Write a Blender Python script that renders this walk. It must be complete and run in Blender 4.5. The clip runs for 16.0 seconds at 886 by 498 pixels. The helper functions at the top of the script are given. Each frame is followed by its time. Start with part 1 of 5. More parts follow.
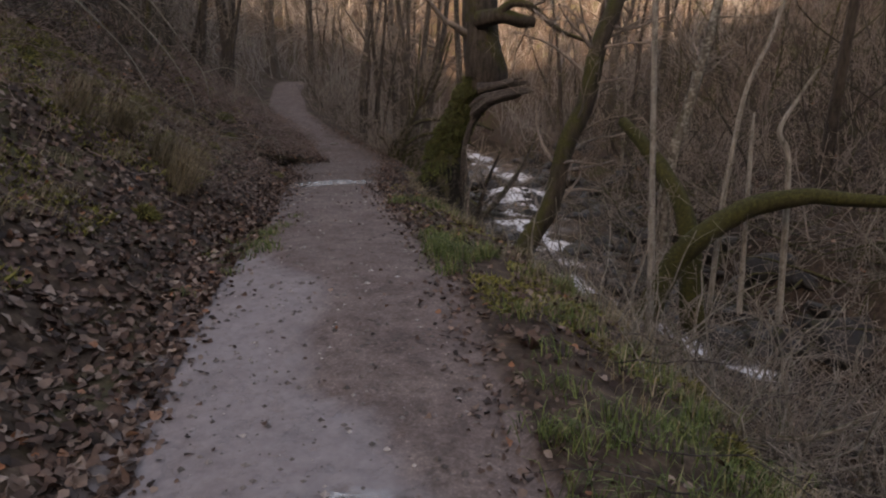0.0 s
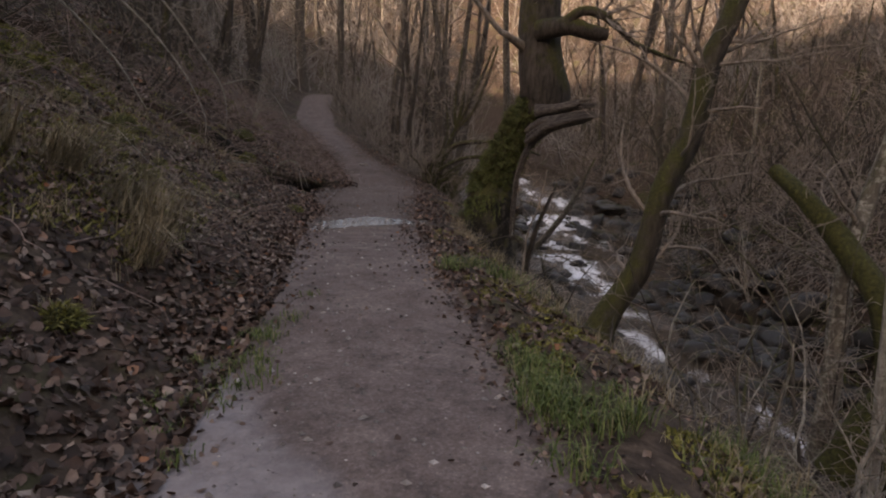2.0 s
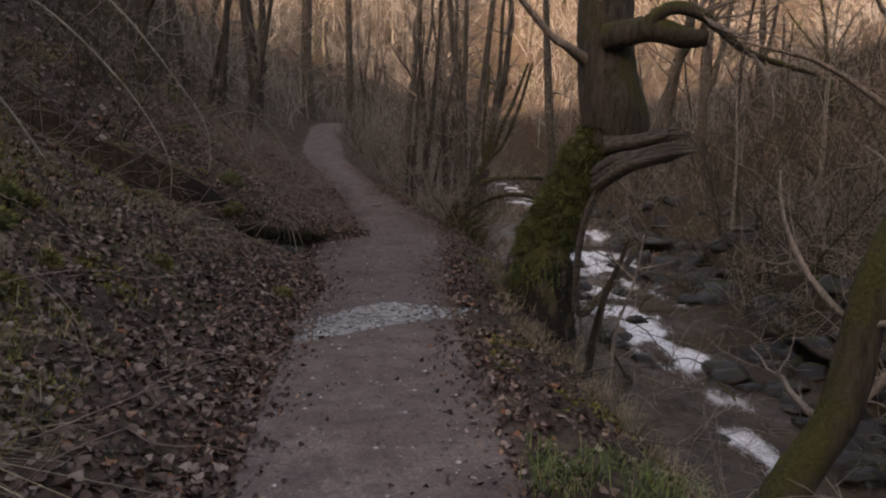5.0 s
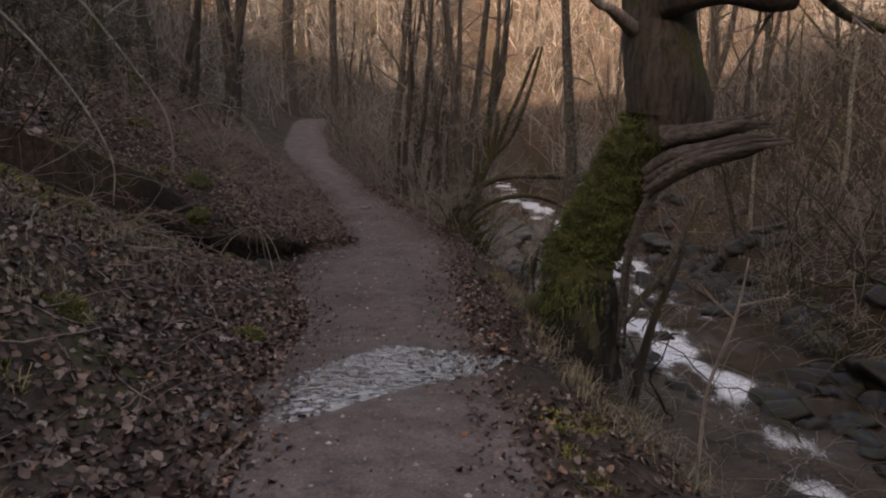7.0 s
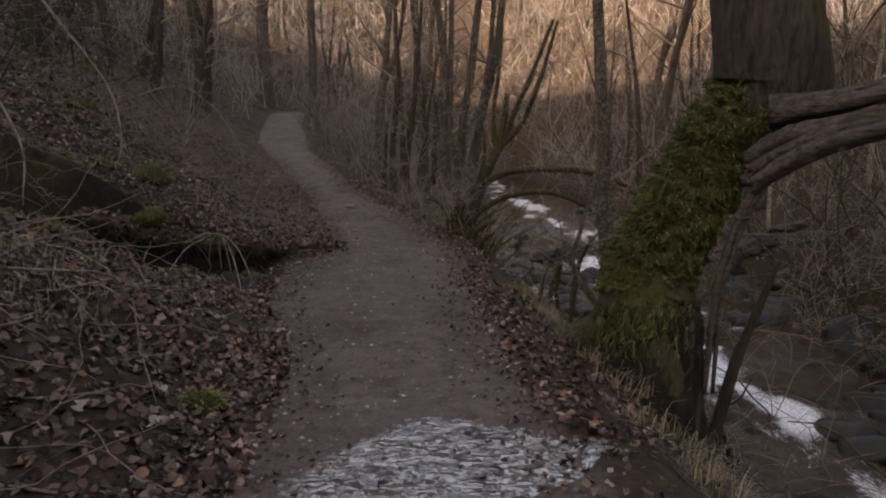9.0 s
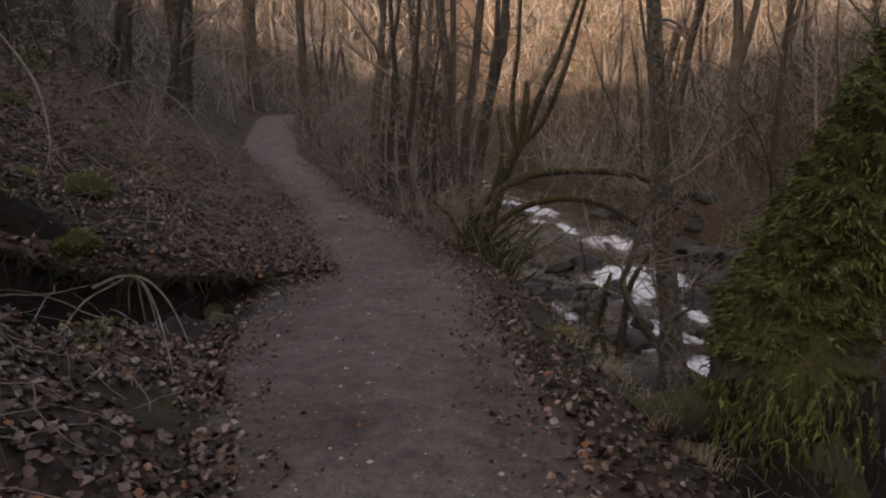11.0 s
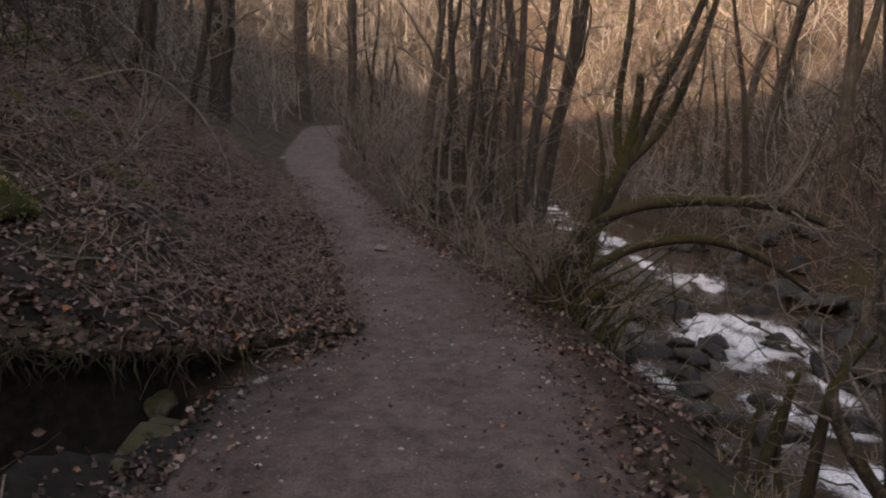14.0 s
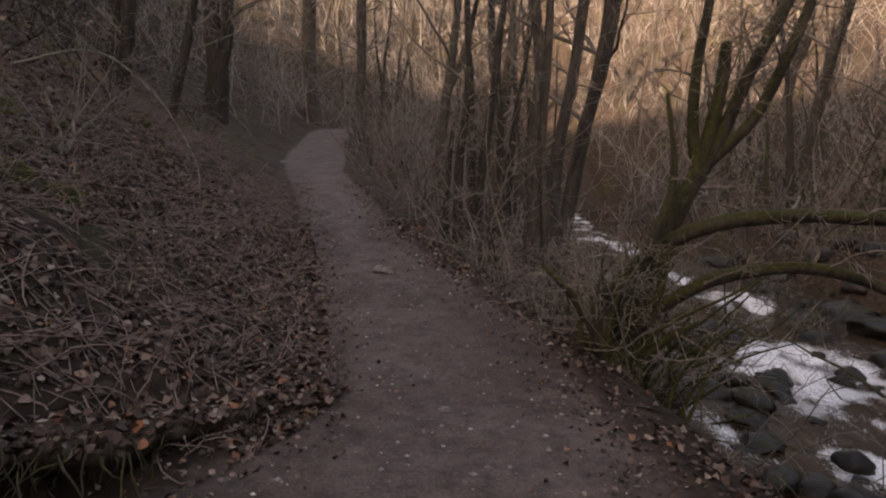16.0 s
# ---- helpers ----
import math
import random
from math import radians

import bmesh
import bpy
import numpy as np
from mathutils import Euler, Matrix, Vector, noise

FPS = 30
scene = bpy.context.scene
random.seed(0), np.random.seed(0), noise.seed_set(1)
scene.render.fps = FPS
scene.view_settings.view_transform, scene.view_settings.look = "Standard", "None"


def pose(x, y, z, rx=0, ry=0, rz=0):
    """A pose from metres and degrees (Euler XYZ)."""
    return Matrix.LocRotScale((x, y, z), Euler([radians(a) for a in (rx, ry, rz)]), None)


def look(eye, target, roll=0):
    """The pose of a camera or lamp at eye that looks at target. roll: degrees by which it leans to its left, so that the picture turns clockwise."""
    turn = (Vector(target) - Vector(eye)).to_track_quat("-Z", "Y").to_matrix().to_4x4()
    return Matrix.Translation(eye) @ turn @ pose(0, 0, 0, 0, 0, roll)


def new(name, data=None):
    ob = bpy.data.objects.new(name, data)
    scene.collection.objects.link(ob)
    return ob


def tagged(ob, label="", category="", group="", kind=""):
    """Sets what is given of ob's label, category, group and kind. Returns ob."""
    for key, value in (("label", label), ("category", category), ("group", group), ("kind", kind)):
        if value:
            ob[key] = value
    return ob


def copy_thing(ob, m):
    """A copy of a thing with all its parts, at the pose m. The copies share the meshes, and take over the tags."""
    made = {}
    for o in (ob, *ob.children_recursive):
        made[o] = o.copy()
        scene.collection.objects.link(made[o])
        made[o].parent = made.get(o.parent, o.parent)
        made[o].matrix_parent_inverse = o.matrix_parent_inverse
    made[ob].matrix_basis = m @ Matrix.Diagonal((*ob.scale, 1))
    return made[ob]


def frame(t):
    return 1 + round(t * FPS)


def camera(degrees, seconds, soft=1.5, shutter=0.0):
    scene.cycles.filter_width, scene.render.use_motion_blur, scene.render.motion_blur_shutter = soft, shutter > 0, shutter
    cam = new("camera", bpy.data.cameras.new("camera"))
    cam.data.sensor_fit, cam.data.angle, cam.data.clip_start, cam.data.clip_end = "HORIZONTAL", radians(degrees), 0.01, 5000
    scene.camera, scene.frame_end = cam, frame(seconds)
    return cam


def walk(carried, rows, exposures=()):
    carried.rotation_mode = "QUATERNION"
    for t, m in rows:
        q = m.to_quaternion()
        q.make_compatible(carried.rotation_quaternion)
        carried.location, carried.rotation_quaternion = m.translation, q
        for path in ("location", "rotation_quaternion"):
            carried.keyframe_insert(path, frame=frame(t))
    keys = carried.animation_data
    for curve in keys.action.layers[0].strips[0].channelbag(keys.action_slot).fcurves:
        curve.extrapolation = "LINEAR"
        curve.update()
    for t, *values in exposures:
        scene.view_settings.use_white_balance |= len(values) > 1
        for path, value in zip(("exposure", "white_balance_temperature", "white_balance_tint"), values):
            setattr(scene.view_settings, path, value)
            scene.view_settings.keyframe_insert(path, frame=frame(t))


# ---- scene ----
cam = camera(69.1, 16.0, soft=2.1)
METRES, EYE, TILT, LEAN, TURN = 15.6, 1.5, -11.0, 0.0, 0.0
ROWS = [
    (0.0, 0.0, 0.0, 0.0, 0.0, 0.0, -0.0),
    (0.5, -0.0074, 0.0335, 0.0081, 2.16, 0.1, 0.16),
    (1.0, -0.0136, 0.0679, 0.0205, 2.11, -0.06, -0.75),
    (1.5, -0.0185, 0.0994, 0.031, 1.64, 1.28, -0.81),
    (2.0, -0.0266, 0.1335, 0.0401, 2.03, 1.21, -1.86),
    (2.5, -0.0321, 0.1615, 0.0501, 2.52, 1.27, -1.7),
    (3.0, -0.0382, 0.1965, 0.0614, 4.31, 2.62, -1.68),
    (3.5, -0.0451, 0.2279, 0.0716, 4.87, 3.05, -1.7),
    (4.0, -0.0478, 0.2611, 0.082, 4.56, 3.6, -0.86),
    (6.5, -0.0773, 0.4012, 0.114, 2.03, 2.22, -0.77),
    (7.0, -0.0834, 0.4325, 0.1186, 2.1, 2.9, 0.01),
    (7.5, -0.0895, 0.4612, 0.1227, 1.56, 2.82, 0.06),
    (8.0, -0.0971, 0.4911, 0.1269, 1.26, 2.71, 0.26),
    (8.5, -0.1068, 0.5196, 0.1293, 0.41, 2.65, 0.12),
    (11.0, -0.128, 0.6739, 0.1556, -0.02, 2.94, 1.43),
    (11.5, -0.13, 0.7006, 0.161, 1.16, 3.36, 0.92),
    (12.0, -0.1338, 0.7319, 0.1672, 2.42, 4.32, -0.1),
    (12.5, -0.1382, 0.7614, 0.1721, 3.71, 4.34, -0.22),
    (13.0, -0.1398, 0.7916, 0.177, 4.0, 4.5, -0.12),
    (13.5, -0.1426, 0.8189, 0.182, 4.23, 4.46, -0.59),
    (14.0, -0.1447, 0.8468, 0.1888, 4.04, 4.54, -1.24),
    (14.5, -0.1461, 0.8732, 0.1937, 4.32, 4.58, -0.95),
    (15.0, -0.1505, 0.903, 0.1981, 4.66, 4.51, -1.84),
    (15.5, -0.1517, 0.9297, 0.2032, 4.81, 4.92, -1.69),
    (16.0, -0.1536, 0.9607, 0.2096, 5.24, 5.11, -1.73),
]
walk(cam, [(t, pose(0, 0, EYE, TILT, LEAN, TURN) @ pose(METRES * x, METRES * y, METRES * z, 90 + pitch, roll, yaw)) for t, x, y, z, yaw, pitch, roll in ROWS],
     exposures=((0, 2.49, 10800, 30), (16, 2.49, 10800, 30)))

# ---- light ----
world = bpy.data.worlds.new("sky")
world.use_nodes = True
scene.world = world
SUN_ELEVATION, SUN_TURN = 15.0, 210.0
wn = world.node_tree.nodes
sky = wn.new("ShaderNodeTexSky")
sky.sky_type, sky.sun_disc = "NISHITA", False
sky.sun_elevation, sky.sun_rotation = radians(SUN_ELEVATION), radians(SUN_TURN)
wn["Background"].inputs["Strength"].default_value = 0.12
world.node_tree.links.new(sky.outputs[0], wn["Background"].inputs["Color"])
sun = new("sun", bpy.data.lights.new("sun", "SUN"))
sun.data.energy, sun.data.angle, sun.data.color = 3.1, radians(0.5), (1.0, 0.995, 0.985)
SUN_FROM = Vector((math.sin(radians(SUN_TURN)), math.cos(radians(SUN_TURN)), math.tan(radians(SUN_ELEVATION))))
sun.matrix_world = look(SUN_FROM * 60, (0, 0, 0))


# ---- materials ----
class Nodes:
    """A short way to write node trees."""

    def __init__(self, name):
        self.mat = bpy.data.materials.new(name)
        self.mat.use_nodes = True
        self.tree = self.mat.node_tree
        self.bsdf = self.tree.nodes["Principled BSDF"]
        self.out = self.tree.nodes["Material Output"]
        self.coord = None

    def add(self, kind, **values):
        node = self.tree.nodes.new("ShaderNode" + kind)
        for key, value in values.items():
            node.inputs[key.replace("_", " ")].default_value = value
        return node

    def link(self, a, b):
        self.tree.links.new(a, b)

    def place(self, stretch=(1, 1, 1)):
        if self.coord is None:
            self.coord = self.add("TexCoord").outputs["Object"]
        m = self.add("Mapping")
        m.inputs["Scale"].default_value = stretch
        self.link(self.coord, m.inputs["Vector"])
        return m.outputs[0]

    def noise(self, scale, detail=4.0, rough=0.6, stretch=(1, 1, 1), twist=0.0):
        n = self.add("TexNoise", Scale=scale, Detail=detail, Roughness=rough, Distortion=twist)
        self.link(self.place(stretch), n.inputs["Vector"])
        return n.outputs["Fac"]

    def ramp(self, fac, *stops):
        r = self.add("ValToRGB")
        e = r.color_ramp.elements
        while len(e) < len(stops):
            e.new(0.5)
        for s, (at, c) in zip(e, stops):
            s.position = at
            s.color = (c, c, c, 1) if isinstance(c, (int, float)) else (*c, 1)
        self.link(fac, r.inputs[0])
        return r.outputs[0]

    def mix(self, fac, a, b, how="MIX"):
        m = self.tree.nodes.new("ShaderNodeMix")
        m.data_type, m.blend_type = "RGBA", how
        for v, s in ((fac, m.inputs[0]), (a, m.inputs[6]), (b, m.inputs[7])):
            if isinstance(v, (int, float)):
                s.default_value = v if s == m.inputs[0] else (v, v, v, 1)
            elif isinstance(v, tuple):
                s.default_value = (*v, 1)
            else:
                self.link(v, s)
        return m.outputs[2]

    def maths(self, how, a, b=0.0):
        m = self.tree.nodes.new("ShaderNodeMath")
        m.operation, m.use_clamp = how, how in ("ADD", "SUBTRACT")
        for v, s in ((a, m.inputs[0]), (b, m.inputs[1])):
            if isinstance(v, (int, float)):
                s.default_value = v
            else:
                self.link(v, s)
        return m.outputs[0]

    def attribute(self, name):
        a = self.add("Attribute")
        a.attribute_name = name
        return a.outputs["Fac"]

    def up(self):
        s = self.add("SeparateXYZ")
        self.link(self.add("NewGeometry").outputs["Normal"], s.inputs[0])
        return s.outputs["Z"]

    def bump(self, height, strength=0.5, distance=0.02):
        b = self.add("Bump", Strength=strength, Distance=distance)
        self.link(height, b.inputs["Height"])
        self.link(b.outputs[0], self.bsdf.inputs["Normal"])

    def done(self, colour, rough=0.8, spec=0.5):
        for v, s in ((colour, "Base Color"), (rough, "Roughness"), (spec, "Specular IOR Level")):
            if isinstance(v, (int, float)):
                self.bsdf.inputs[s].default_value = v
            elif isinstance(v, tuple):
                self.bsdf.inputs[s].default_value = (*v, 1)
            else:
                self.link(v, self.bsdf.inputs[s])
        return self.mat


def ground_material():
    n = Nodes("forest_ground")
    path, wet, mud_shade = n.attribute("path"), n.attribute("wet"), n.attribute("mud_shade")
    # trodden earth with grit
    earth = n.ramp(n.noise(2.2, 6), (0.25, (0.09, 0.066, 0.06)), (0.5, (0.13, 0.1, 0.092)), (0.75, (0.17, 0.135, 0.122)))
    grit = n.ramp(n.noise(48, 5, 0.8), (0.38, 0.62), (0.58, 1.0), (0.7, 1.85))
    earth = n.mix(1.0, earth, grit, "MULTIPLY")
    earth = n.mix(0.8, earth, n.ramp(n.noise(7, 5, 0.7), (0.3, 0.5), (0.5, 1.0), (0.7, 1.35)), "MULTIPLY")
    # mould, moss and rotting leaves
    mould = n.ramp(n.noise(9, 6, 0.7), (0.3, (0.014, 0.01, 0.008)), (0.5, (0.045, 0.031, 0.023)), (0.7, (0.1, 0.071, 0.052)))
    moss = n.ramp(n.noise(30, 5), (0.3, (0.022, 0.026, 0.01)), (0.7, (0.075, 0.08, 0.028)))
    mossy = n.maths("ADD", n.noise(0.9, 5, 0.65), n.maths("MULTIPLY", n.attribute("green"), 0.3))
    mould = n.mix(n.ramp(mossy, (0.54, 0.0), (0.68, 0.8)), mould, moss)
    ragged = n.maths("ADD", path, n.maths("MULTIPLY", n.maths("SUBTRACT", n.noise(6, 5), 0.5), 0.9))
    edge = n.ramp(ragged, (0.42, 0.0), (0.62, 1.0))
    colour = n.mix(edge, mould, earth)
    # near-black mud, its colour also standing in for shade under the overhang
    colour = n.mix(mud_shade, colour, n.ramp(n.noise(12, 4), (0.35, (0.008, 0.007, 0.006)), (0.7, (0.028, 0.023, 0.019))))
    film = n.ramp(n.maths("ADD", wet, n.maths("MULTIPLY", n.maths("SUBTRACT", n.noise(5, 6, 0.7), 0.5), 0.8)), (0.45, 0.0), (0.6, 1.0))
    colour = n.mix(n.maths("MULTIPLY", film, 0.6), colour, (0.045, 0.04, 0.038))
    # pale grey painted in for the sky reflected by the wet patch
    sky_sheen = n.maths("MULTIPLY", n.attribute("sky_sheen"), n.ramp(n.noise(3, 4), (0.3, 0.55), (0.65, 0.85)))
    colour = n.mix(n.maths("SUBTRACT", sky_sheen, film), colour, n.ramp(n.noise(11, 5, 0.7), (0.3, (0.15, 0.135, 0.14)), (0.7, (0.235, 0.215, 0.22))))
    # multiplies the ground colour down where the mask is high
    colour = n.mix(n.attribute("darkened"), colour, n.mix(1.0, colour, (0.6, 0.56, 0.52), "MULTIPLY"))
    n.bump(n.maths("ADD", n.maths("MULTIPLY", n.noise(60, 4, 0.7), 0.5), n.maths("MULTIPLY", n.noise(13, 5, 0.65), 1.6)), 0.7, 0.03)
    # a film of standing water, broken by grit
    ripple = n.add("Bump", Strength=1.0, Distance=0.01)
    n.link(n.noise(15, 3, 0.6, (0.7, 1.5, 1), 0.6), ripple.inputs["Height"])
    n.link(ripple.outputs[0], n.bsdf.inputs["Coat Normal"])
    pools = n.ramp(n.noise(17, 4, 0.6, (0.6, 1.5, 1), 0.8), (0.45, 0.0), (0.53, 1.0))
    n.link(n.maths("ADD", n.maths("MULTIPLY", film, pools), n.maths("MULTIPLY", sky_sheen, 0.06)), n.bsdf.inputs["Coat Weight"])
    n.bsdf.inputs["Coat Roughness"].default_value = 0.04
    n.bsdf.inputs["Coat IOR"].default_value = 3.2
    return n.done(colour, n.mix(edge, 0.95, 0.88), 0.2)


def bark_material(name, dark, light, moss=0.0, grain=14.0, pale=0.0, along=(1, 1, 0.22)):
    n = Nodes(name)
    ridges = n.noise(grain, 5, 0.65, along, 0.4)
    colour = n.ramp(ridges, (0.32, dark), (0.68, light))
    colour = n.mix(n.ramp(n.noise(3.2, 4), (0.5, 0.0), (0.75, 0.5)), colour, tuple(c * 0.55 for c in dark))
    if pale:
        colour = n.mix(n.ramp(n.noise(22, 4, 0.7), (0.5, 0.0), (0.6, pale)), colour, (0.3, 0.29, 0.25))
    if moss:
        where = n.maths("ADD", n.maths("MULTIPLY", n.up(), 0.32), n.noise(2.6, 5, 0.7))
        mask = n.ramp(where, (0.62 - 0.3 * moss, 0.0), (0.8 - 0.3 * moss, 1.0))
        green = n.ramp(n.noise(38, 4), (0.3, (0.016, 0.017, 0.006)), (0.6, (0.05, 0.05, 0.014)), (0.8, (0.1, 0.095, 0.03)))
        colour = n.mix(mask, colour, green)
    n.bump(n.maths("ADD", ridges, n.maths("MULTIPLY", n.noise(55, 4), 0.4)), 0.8, 0.03)
    return n.done(colour, 0.9, 0.25)


def leaf_material(name, *stops):
    n = Nodes(name)
    pick = n.add("NewGeometry").outputs["Random Per Island"]
    colour = n.ramp(pick, *stops)
    colour = n.mix(0.6, colour, n.ramp(n.noise(40, 3), (0.3, 0.55), (0.7, 1.2)), "MULTIPLY")
    return n.done(colour, 0.72, 0.3)


def rock_material(name="wet_rock", dark=(0.004, 0.0034, 0.003), light=(0.026, 0.022, 0.019), gloss=0.45, mossy=-0.02):
    n = Nodes(name)
    colour = n.ramp(n.noise(4, 6, 0.7), (0.3, dark), (0.75, light))
    moss = n.ramp(n.noise(30, 4), (0.3, (0.014, 0.015, 0.005)), (0.7, (0.045, 0.044, 0.014)))
    mask = n.ramp(n.maths("ADD", n.maths("MULTIPLY", n.up(), 0.4), n.noise(1.6, 4)), (0.86 - mossy, 0.0), (0.98 - mossy, 0.85))
    colour = n.mix(mask, colour, moss)
    n.bump(n.maths("ADD", n.noise(9, 6, 0.75), n.maths("MULTIPLY", n.noise(3.5, 3, 0.6, (1, 1, 3.5)), 1.4)), 1.0, 0.11)
    return n.done(colour, n.mix(mask, gloss, 0.9), 0.25)


def water_material():
    n = Nodes("stream_water")
    foam = n.attribute("foam")
    streak = n.noise(9, 7, 0.72, (1.7, 0.6, 1), 1.8)
    mask = n.ramp(n.maths("ADD", foam, n.maths("MULTIPLY", n.maths("SUBTRACT", streak, 0.5), 2.2)), (0.42, 0.0), (0.6, 0.4), (0.9, 1.0))
    brown = n.ramp(n.noise(1.5, 3), (0.3, (0.02, 0.0125, 0.008)), (0.7, (0.05, 0.032, 0.02)))
    white = n.ramp(n.noise(26, 4), (0.35, (0.3, 0.3, 0.31)), (0.6, (0.8, 0.81, 0.82)))
    n.bump(n.maths("ADD", n.noise(9, 4, 0.6, (1.4, 0.8, 1)), n.maths("MULTIPLY", n.noise(40, 3), 0.4)), 0.35, 0.05)
    return n.done(n.mix(mask, brown, white), n.mix(mask, 0.12, 0.6), 0.1)


GROUND = ground_material()
OAK_BARK = bark_material("oak_bark", (0.013, 0.011, 0.009), (0.068, 0.056, 0.048), 0.34, 20.0)
MOSSY_BARK = bark_material("mossy_bark", (0.014, 0.011, 0.009), (0.075, 0.061, 0.048), 0.58, 18.0)
MOSS_COAT = bark_material("moss_coat", (0.03, 0.026, 0.015), (0.07, 0.065, 0.03), 1.15)
BARK = bark_material("grey_brown_bark", (0.026, 0.021, 0.018), (0.09, 0.076, 0.064), 0.12)
DARK_BARK = bark_material("dark_bark", (0.015, 0.012, 0.01), (0.055, 0.045, 0.038), 0.1)
BRAMBLE = bark_material("bramble_stem", (0.11, 0.078, 0.068), (0.27, 0.2, 0.175), 0.0, 30.0)
TWIG = bark_material("twig_bark", (0.1, 0.085, 0.072), (0.28, 0.235, 0.2), 0.0, 30.0)
GREY_TWIG = bark_material("grey_twigs", (0.12, 0.108, 0.1), (0.34, 0.315, 0.29), 0.0, 30.0)
PALE_BARK = bark_material("pale_bark", (0.1, 0.09, 0.075), (0.32, 0.29, 0.25), 0.05, 30.0, 0.7)
LICHEN_BARK = bark_material("lichen_bark", (0.05, 0.042, 0.035), (0.17, 0.15, 0.12), 0.1, 25.0, 0.8)
ALDER_BARK = bark_material("alder_bark", (0.022, 0.018, 0.015), (0.085, 0.074, 0.062), 0.3, 22.0, 0.3)
DEAD_WOOD = bark_material("dead_wood", (0.012, 0.01, 0.009), (0.105, 0.09, 0.08), 0.0, 30.0, 0.0, (0.12, 1, 1))
LITTER = leaf_material("fallen_leaves", (0.0, (0.016, 0.01, 0.008)), (0.35, (0.052, 0.029, 0.022)), (0.65, (0.1, 0.06, 0.045)),
                       (0.88, (0.165, 0.115, 0.092)), (0.96, (0.27, 0.21, 0.175)), (0.99, (0.22, 0.085, 0.04)))
GRASS = leaf_material("grass", (0.0, (0.03, 0.05, 0.014)), (0.5, (0.07, 0.11, 0.028)), (0.85, (0.13, 0.165, 0.05)), (1.0, (0.22, 0.18, 0.1)))
DRY_GRASS = leaf_material("dry_grass", (0.0, (0.1, 0.08, 0.05)), (0.6, (0.2, 0.16, 0.1)), (1.0, (0.3, 0.25, 0.17)))
MOSS_TUFT = leaf_material("moss_tufts", (0.0, (0.014, 0.02, 0.006)), (0.45, (0.046, 0.06, 0.014)), (0.8, (0.09, 0.112, 0.028)), (1.0, (0.14, 0.15, 0.05)))
ROCK = rock_material()
# oak bark near black, with the undercut's shadow put into the colour
SHADED_BARK = bark_material("shaded_bark", (0.003, 0.0026, 0.002), (0.016, 0.013, 0.01), 0.1, 12.0)
DRY_STONE = rock_material("dry_stone", (0.1, 0.088, 0.08), (0.24, 0.215, 0.2), 0.85)
MOSSY_STONE = rock_material("mossy_stone", (0.03, 0.026, 0.022), (0.11, 0.095, 0.08), 0.8, 0.3)
WATER = water_material()
OLIVE_MOSS = leaf_material("bank_moss", (0.0, (0.05, 0.052, 0.014)), (0.5, (0.13, 0.128, 0.03)), (0.85, (0.22, 0.205, 0.055)), (1.0, (0.24, 0.2, 0.1)))


# ---- the lie of the land ----
def lattice(ix, iy, seed):
    h = np.sin(ix * 127.1 + iy * 311.7 + seed * 74.7) * 43758.5453
    return h - np.floor(h)


def field(x, y, size, octaves=3, seed=1.0):
    """Smooth noise about 0, within about -0.5 to 0.5."""
    total, amount = 0.0, 1.0
    for k in range(octaves):
        u, v = np.asarray(x, float) / size, np.asarray(y, float) / size
        iu, iv = np.floor(u), np.floor(v)
        fu, fv = u - iu, v - iv
        fu, fv = fu * fu * (3 - 2 * fu), fv * fv * (3 - 2 * fv)
        a = lattice(iu, iv, seed) * (1 - fu) + lattice(iu + 1, iv, seed) * fu
        b = lattice(iu, iv + 1, seed) * (1 - fu) + lattice(iu + 1, iv + 1, seed) * fu
        total = total + amount * (a * (1 - fv) + b * fv - 0.5)
        size, amount, seed = size / 2.1, amount * 0.5, seed + 3.3
    return total


def ease(a, b, x):
    t = np.clip((x - a) / (b - a), 0, 1)
    return t * t * (3 - 2 * t)


def soft_over(x, r):
    return 0.5 * (x + np.sqrt(x * x + r * r)) - 0.5 * r * np.exp(-np.abs(x))


def course(pairs, blur=0.9):
    ys = np.arange(-400, 401, 0.1)
    vs = np.interp(ys, [p[0] for p in pairs], [p[1] for p in pairs])
    k = np.hanning(int(blur * 20) | 1)
    vs = np.convolve(np.pad(vs, len(k) // 2, "edge"), k / k.sum(), "valid")
    return lambda y: np.interp(y, ys, vs)


path_z = course([(-30, -2.6), (-5, -0.5), (0, 0), (4.2, 0.46), (7, 0.53), (10.8, 0.5), (13, 0.42), (18, 0.39), (20.3, 0.43), (23, 0.8),
                 (33, 2.3), (45, 4.3), (47, 4.45), (60, 4.0), (120, 5)])
path_left = course([(-30, -0.5), (0, -1.05), (2, -1.24), (3.3, -1.5), (5.2, -1.75), (7, -1.97), (9.5, -2.5), (12, -2.9), (13.5, -3.05), (15.5, -3.8), (17.4, -4.1),
                    (18.2, -4.05), (18.8, -3.6), (19.5, -3.7), (21, -4.1), (23.7, -5.0), (28, -6.6), (32, -8.2), (35.3, -9.3), (43.5, -11), (48, -10.8), (60, -8)])
path_right = course([(-30, 1.2), (0, 0.65), (2, 0.43), (3.3, 0.22), (5.2, -0.04), (7, -0.43), (9.6, -0.86), (12, -1.15), (15.8, -1.45), (18.5, -1.5),
                     (21, -1.95), (22.6, -2.8), (25.4, -4.1), (28, -5.1), (32, -6.65), (35, -7.3), (39, -8.4), (45, -9.3), (48, -9.0), (60, -6)])
